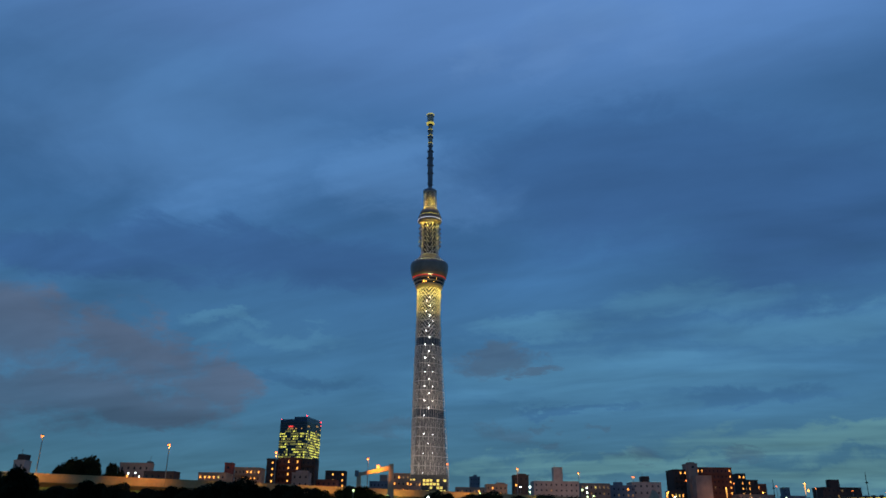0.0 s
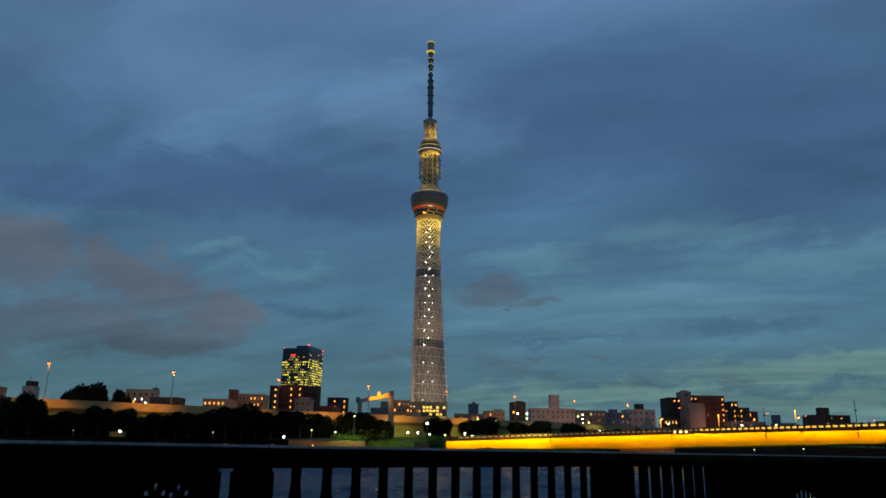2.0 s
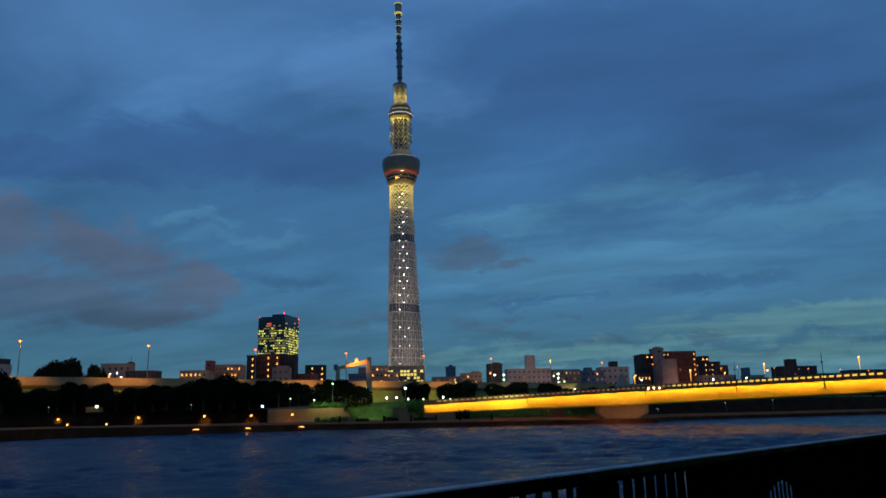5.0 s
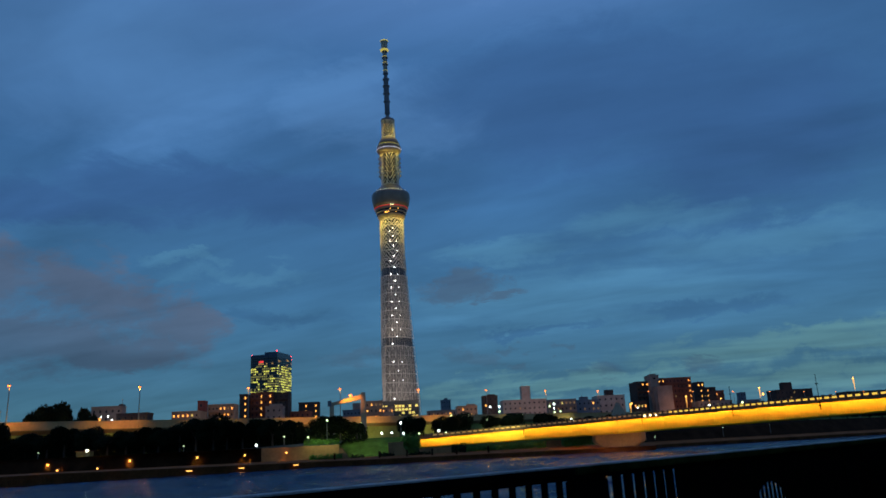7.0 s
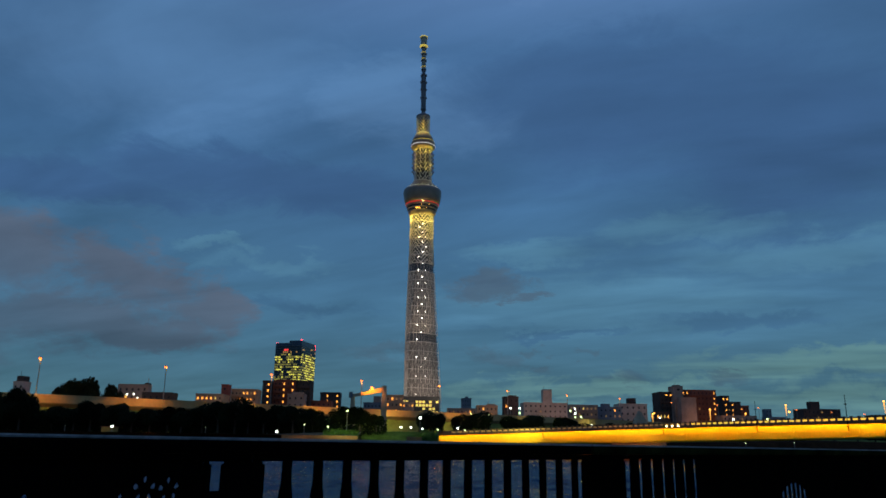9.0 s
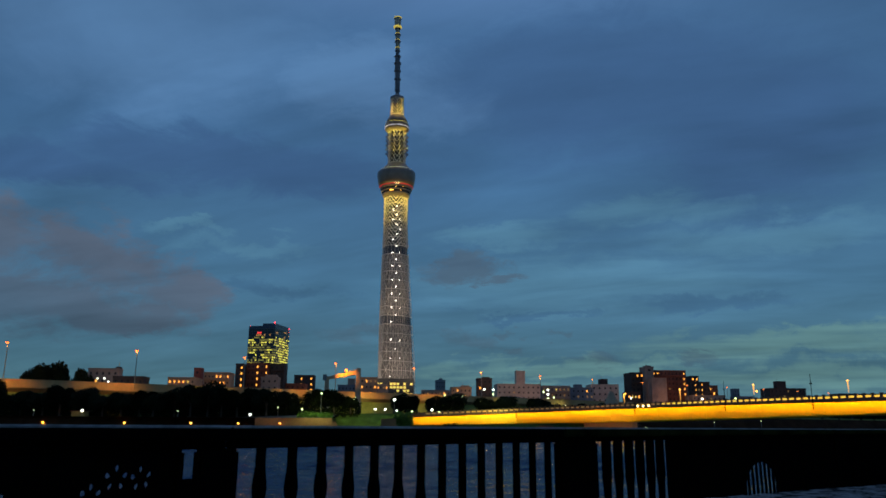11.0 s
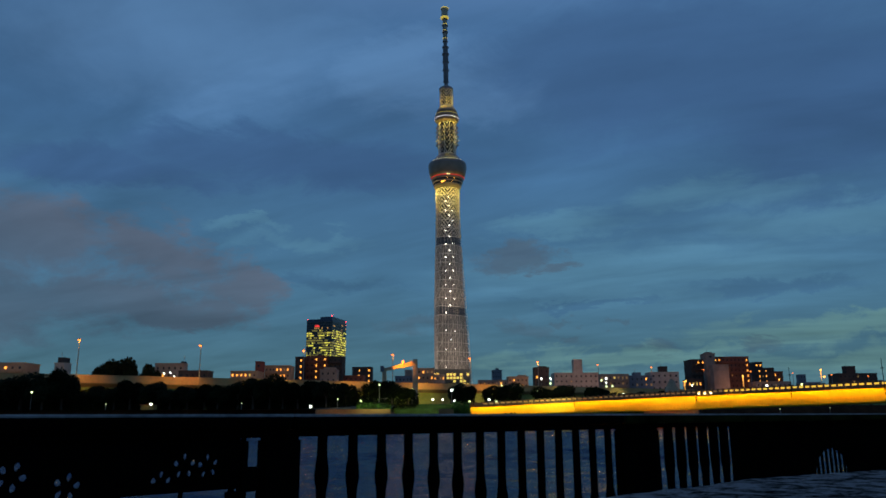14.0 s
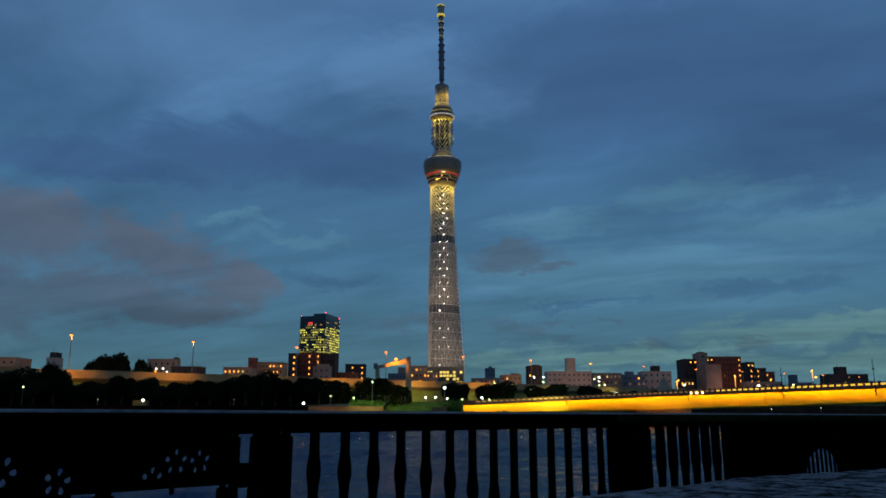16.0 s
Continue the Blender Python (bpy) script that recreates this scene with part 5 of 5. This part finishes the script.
for x, z, lens in ((126.4, 12.4, MERCURY), (140.4, 12.8, GREENW), (149.6, 15.8, AMBER)):
    park_lamp(x, 300, z, 4.5, lens, "street lamp on a slim post beyond the footbridge", 1.2)
for x, y, z in ((77.3, 238, 2.4), (114.1, 262, 2.9), (136.3, 272, 3.5), (84, 246, 1.0)):
    park_lamp(x, y, z, 0.0, GREENW, "small greenish lamp on the dark bank below the footbridge", 0.4)

# the pale tapering pylon behind the footbridge
pylon = thing("concrete_pylon", 70.8, 240, 4.4, "pale concrete pylon tapering to a point behind the footbridge", "pylon")
bm = bmesh.new()
v = [bm.verts.new((sx * w, sy * w, z)) for z, w in ((0, 2.6), (4.6, 1.7), (8.0, 0.4)) for sx, sy in ((-1, -1), (1, -1), (1, 1), (-1, 1))]
for j in (0, 4):
    for k in range(4):
        bm.faces.new((v[j + k], v[j + (k + 1) % 4], v[j + 4 + (k + 1) % 4], v[j + 4 + k]))
bm.faces.new(v[8:])
part("shaft", bm, PIERM, pylon)
part("plinth", boxes((-3, 3, -3, 3, 0, 0.5)), PIERM, pylon)

# ------------------------------------------------------------------ the balustrade
RAIL_SCALE, RAIL_AT = 0.62, 0.336       # the balustrade is drawn 1.6 times its size and set down at its true one


def bal_root(name, s, label, group=""):
    p = near(s, 0, RAIL_AT)
    ob = thing(name, p.x, p.y, p.z, label, "balustrade", group, math.degrees(PHI))
    ob.scale = (RAIL_SCALE,) * 3
    return ob


TOP, OPEN = 0.905, 0.748
balustrade = bal_root("balustrade", 0, "black iron riverside balustrade with turned balusters and blossom panels")


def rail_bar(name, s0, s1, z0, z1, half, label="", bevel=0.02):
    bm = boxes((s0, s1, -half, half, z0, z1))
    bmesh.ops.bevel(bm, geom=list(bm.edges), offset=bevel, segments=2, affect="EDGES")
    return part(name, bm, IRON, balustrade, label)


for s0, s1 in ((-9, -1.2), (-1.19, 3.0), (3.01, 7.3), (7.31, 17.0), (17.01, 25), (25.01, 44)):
    bar = rail_bar("top_rail", s0, s1, OPEN + 0.05, TOP, 0.085, "black top rail with a pale skylit edge painted on" if s0 < 7 else "black top rail, its flank coloured for moss and greenish light")
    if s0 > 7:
        bar.data.materials[0] = MOSS_GREENLIT
    rail_bar("rail_edge", s0, s1, TOP - 0.016, TOP + 0.004, 0.09, "pale strip coloured like skylight on the rail edge", 0.008).data.materials[0] = RAILEDGE
    rail_bar("under_rail", s0, s1, OPEN - 0.004, OPEN + 0.048, 0.06)
for s0, s1 in ((-9, -1.2), (-1.19, 2.77), (3.1, 7.24), (8.06, 9.95), (18.51, 24.89), (25.31, 44)):
    rail_bar("bottom_rail", s0, s1, -0.78, -0.66, 0.05)
for s0, s1 in ((2.775, 3.095), (7.25, 8.05), (-1.5, -1.17), (17.6, 18.5), (24.9, 25.3), (-6, -5.6)):
    rail_bar("post", s0, s1, -0.9, OPEN - 0.005, 0.055, "square black iron post")
rail_bar("slot_bar", 2.62, 2.775, 0.375, 0.545, 0.03)
rail_bar("panel_stile", 2.61, 2.68, -0.66, OPEN - 0.005, 0.03)

BAL = {}


def baluster_mesh(zb):
    """A turned baluster whose swelling sits at the height zb."""
    if zb not in BAL:
        prof = [(0.040, -0.67)]
        for dz, r in ((-0.16, 0.038), (-0.10, 0.043), (-0.045, 0.053), (0.0, 0.056), (0.05, 0.052), (0.11, 0.043), (0.16, 0.039)):
            if zb + dz > prof[-1][1] + 0.01:
                prof.append((r, zb + dz))
        prof.append((0.039, OPEN))
        bm = bmesh.new()
        bm_lathe(bm, prof, 14)
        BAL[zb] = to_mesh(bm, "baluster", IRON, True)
    return BAL[zb]


WAVE = (0.46, 0.445, 0.43, 0.405, 0.36, 0.30, 0.22, 0.12, 0.03, -0.05, -0.05, -0.05, -0.05, 0.0)


def baluster_run(first, pitch, n, heights=WAVE):
    """The swellings rise and fall along the run like a wave."""
    for k in range(n):
        o = part("baluster", baluster_mesh(heights[k % len(heights)]), None, balustrade)
        o.matrix_basis = Matrix.Translation((first + pitch * k, 0, 0))


baluster_run(3.31, 0.2888, 14)
bm = bmesh.new()
bm_lathe(bm, [(0.046, -0.67), (0.046, 0.10), (0.052, 0.20), (0.064, 0.31), (0.061, 0.38), (0.059, OPEN)], 14)
stout = to_mesh(bm, "baluster", IRON, True)
for k in range(6):
    part("baluster", stout, None, balustrade).matrix_basis = Matrix.Translation((8.322 + 0.282 * k, 0, 0))
baluster_run(18.7, 0.28, 22)
baluster_run(25.5, 0.29, 20)
baluster_run(-5.3, 0.29, 13)


def panel(name, outline, holes, thick, label):
    """A cast plate with holes through it, in the plane of the balustrade."""
    cu = bpy.data.curves.new(name, "CURVE")
    cu.dimensions, cu.fill_mode, cu.extrude = "2D", "BOTH", thick / 2
    for loop in [outline] + holes:
        sp = cu.splines.new("POLY")
        sp.points.add(len(loop) - 1)
        for q, (x, y) in zip(sp.points, loop):
            q.co = (x, y, 0, 1)
        sp.use_cyclic_u = True
    ob = bpy.data.objects.new(name + "_outline", cu)
    scene.collection.objects.link(ob)
    bpy.context.view_layer.update()
    me = bpy.data.meshes.new_from_object(ob.evaluated_get(bpy.context.evaluated_depsgraph_get()))
    bpy.data.objects.remove(ob)
    bpy.data.curves.remove(cu)
    me.transform(Matrix.Rotation(radians(90), 4, "X"))
    me.materials.clear()
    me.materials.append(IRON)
    return part(name, me, None, balustrade, label)


def petal(cx, cz, ang, dist, ln, wd):
    c, s = math.cos(ang), math.sin(ang)
    out = []
    for k in range(12):
        a = 2 * math.pi * k / 12
        u, v = dist + ln * math.cos(a), wd * math.sin(a) * (1 + 0.25 * math.cos(a))
        out.append((cx + u * c - v * s, cz + u * s + v * c))
    return out


def blossom(cx, cz, r=0.058, turn=0.0, only=(0, 1, 2, 3, 4)):
    return [petal(cx, cz, radians(90 + 72 * k + turn), r * 0.9, 0.026, 0.0205) for k in only]


holes = blossom(2.219, 0.571, 0.066) + blossom(2.386, 0.564, 0.062, 6) + blossom(2.066, 0.472, 0.056, 0, (0, 1, 4)) + blossom(1.492, 0.483, 0.064, -10) + blossom(1.188, 0.556, 0.068, -24) + blossom(0.55, 0.47) + blossom(0.1, 0.54)
panel("blossom_panel", [(-1.17, OPEN - 0.005), (2.61, OPEN - 0.005), (2.61, 0.405), (-1.17, 0.405)], holes, 0.05, "black cast panel pierced with five-petalled blossoms")
for s0, s1, z0 in ((2.522, 2.61, -0.66), (1.70, 1.834, -0.66), (0.6, 1.60, -0.66), (-1.17, 0.1, -0.66), (2.17, 2.24, 0.365)):
    rail_bar("panel_leg", s0, s1, z0, 0.404, 0.025)
arch = [(12.64, -0.5)] + [(13.375 - 0.735 * math.cos(math.pi * k / 16), -0.02 + 0.37 * math.sin(math.pi * k / 16)) for k in range(17)] + [(14.11, -0.5)]
panel("arch_panel", [(9.96, -0.9), (9.96, OPEN - 0.005), (17.6, OPEN - 0.005), (17.6, -0.9)], [arch], 0.06, "solid black panel with a low arched grille")
for k in range(7):
    s = 12.81 + 0.188 * k
    z = -0.02 + 0.37 * math.sqrt(max(0.0, 1 - ((s - 13.375) / 0.735) ** 2))
    rail_bar("grille_bar", s - 0.026, s + 0.026, -0.52, z, 0.015, "", 0.004)

# the rough low granite wall beside which the camera comes to rest
ledge = thing("granite_block_wall", 0, 0, PAVE_Z, "low wall of rough mottled grey granite, damp on top", "wall")
LEDGE_EDGE = (((-0.049, 0.718), (0.122, 0.809), (0.198, 0.883), (0.282, 0.949), (0.393, 1.058), (0.503, 1.129), (0.625, 1.205), (0.715, 1.257), (0.907, 1.361)))
random.seed(8)
bm = bmesh.new()
rows = []
for i in range(len(LEDGE_EDGE) * 6 - 5):
    k, f = divmod(i, 6)
    (x0, y0), (x1, y1) = LEDGE_EDGE[k], LEDGE_EDGE[min(k + 1, len(LEDGE_EDGE) - 1)]
    x, y = x0 + (x1 - x0) * f / 6, y0 + (y1 - y0) * f / 6
    wob = random.uniform(-0.0015, 0.0015)
    rows.append([bm.verts.new((x + wob, y + wob, z)) for z in (0.0, 1.012)] +
                [bm.verts.new((x + 0.006 + u * 0.55, y - 0.012 - u * 0.85, 0.80 - PAVE_Z + random.uniform(-0.0008, 0.0008) * (1 + 4 * u))) for u in (0.0, 0.08, 0.2, 0.4, 0.7, 1.0)] +
                [bm.verts.new((x + 0.556, y - 0.862, 0.0))])
for a, b in zip(rows, rows[1:]):
    for k in range(len(a) - 1):
        bm.faces.new((a[k], b[k], b[k + 1], a[k + 1]))
bm.faces.new(rows[0])
bm.faces.new(rows[-1][::-1])
part("coping_block", bm, PAVE_STONE, ledge, "", True)
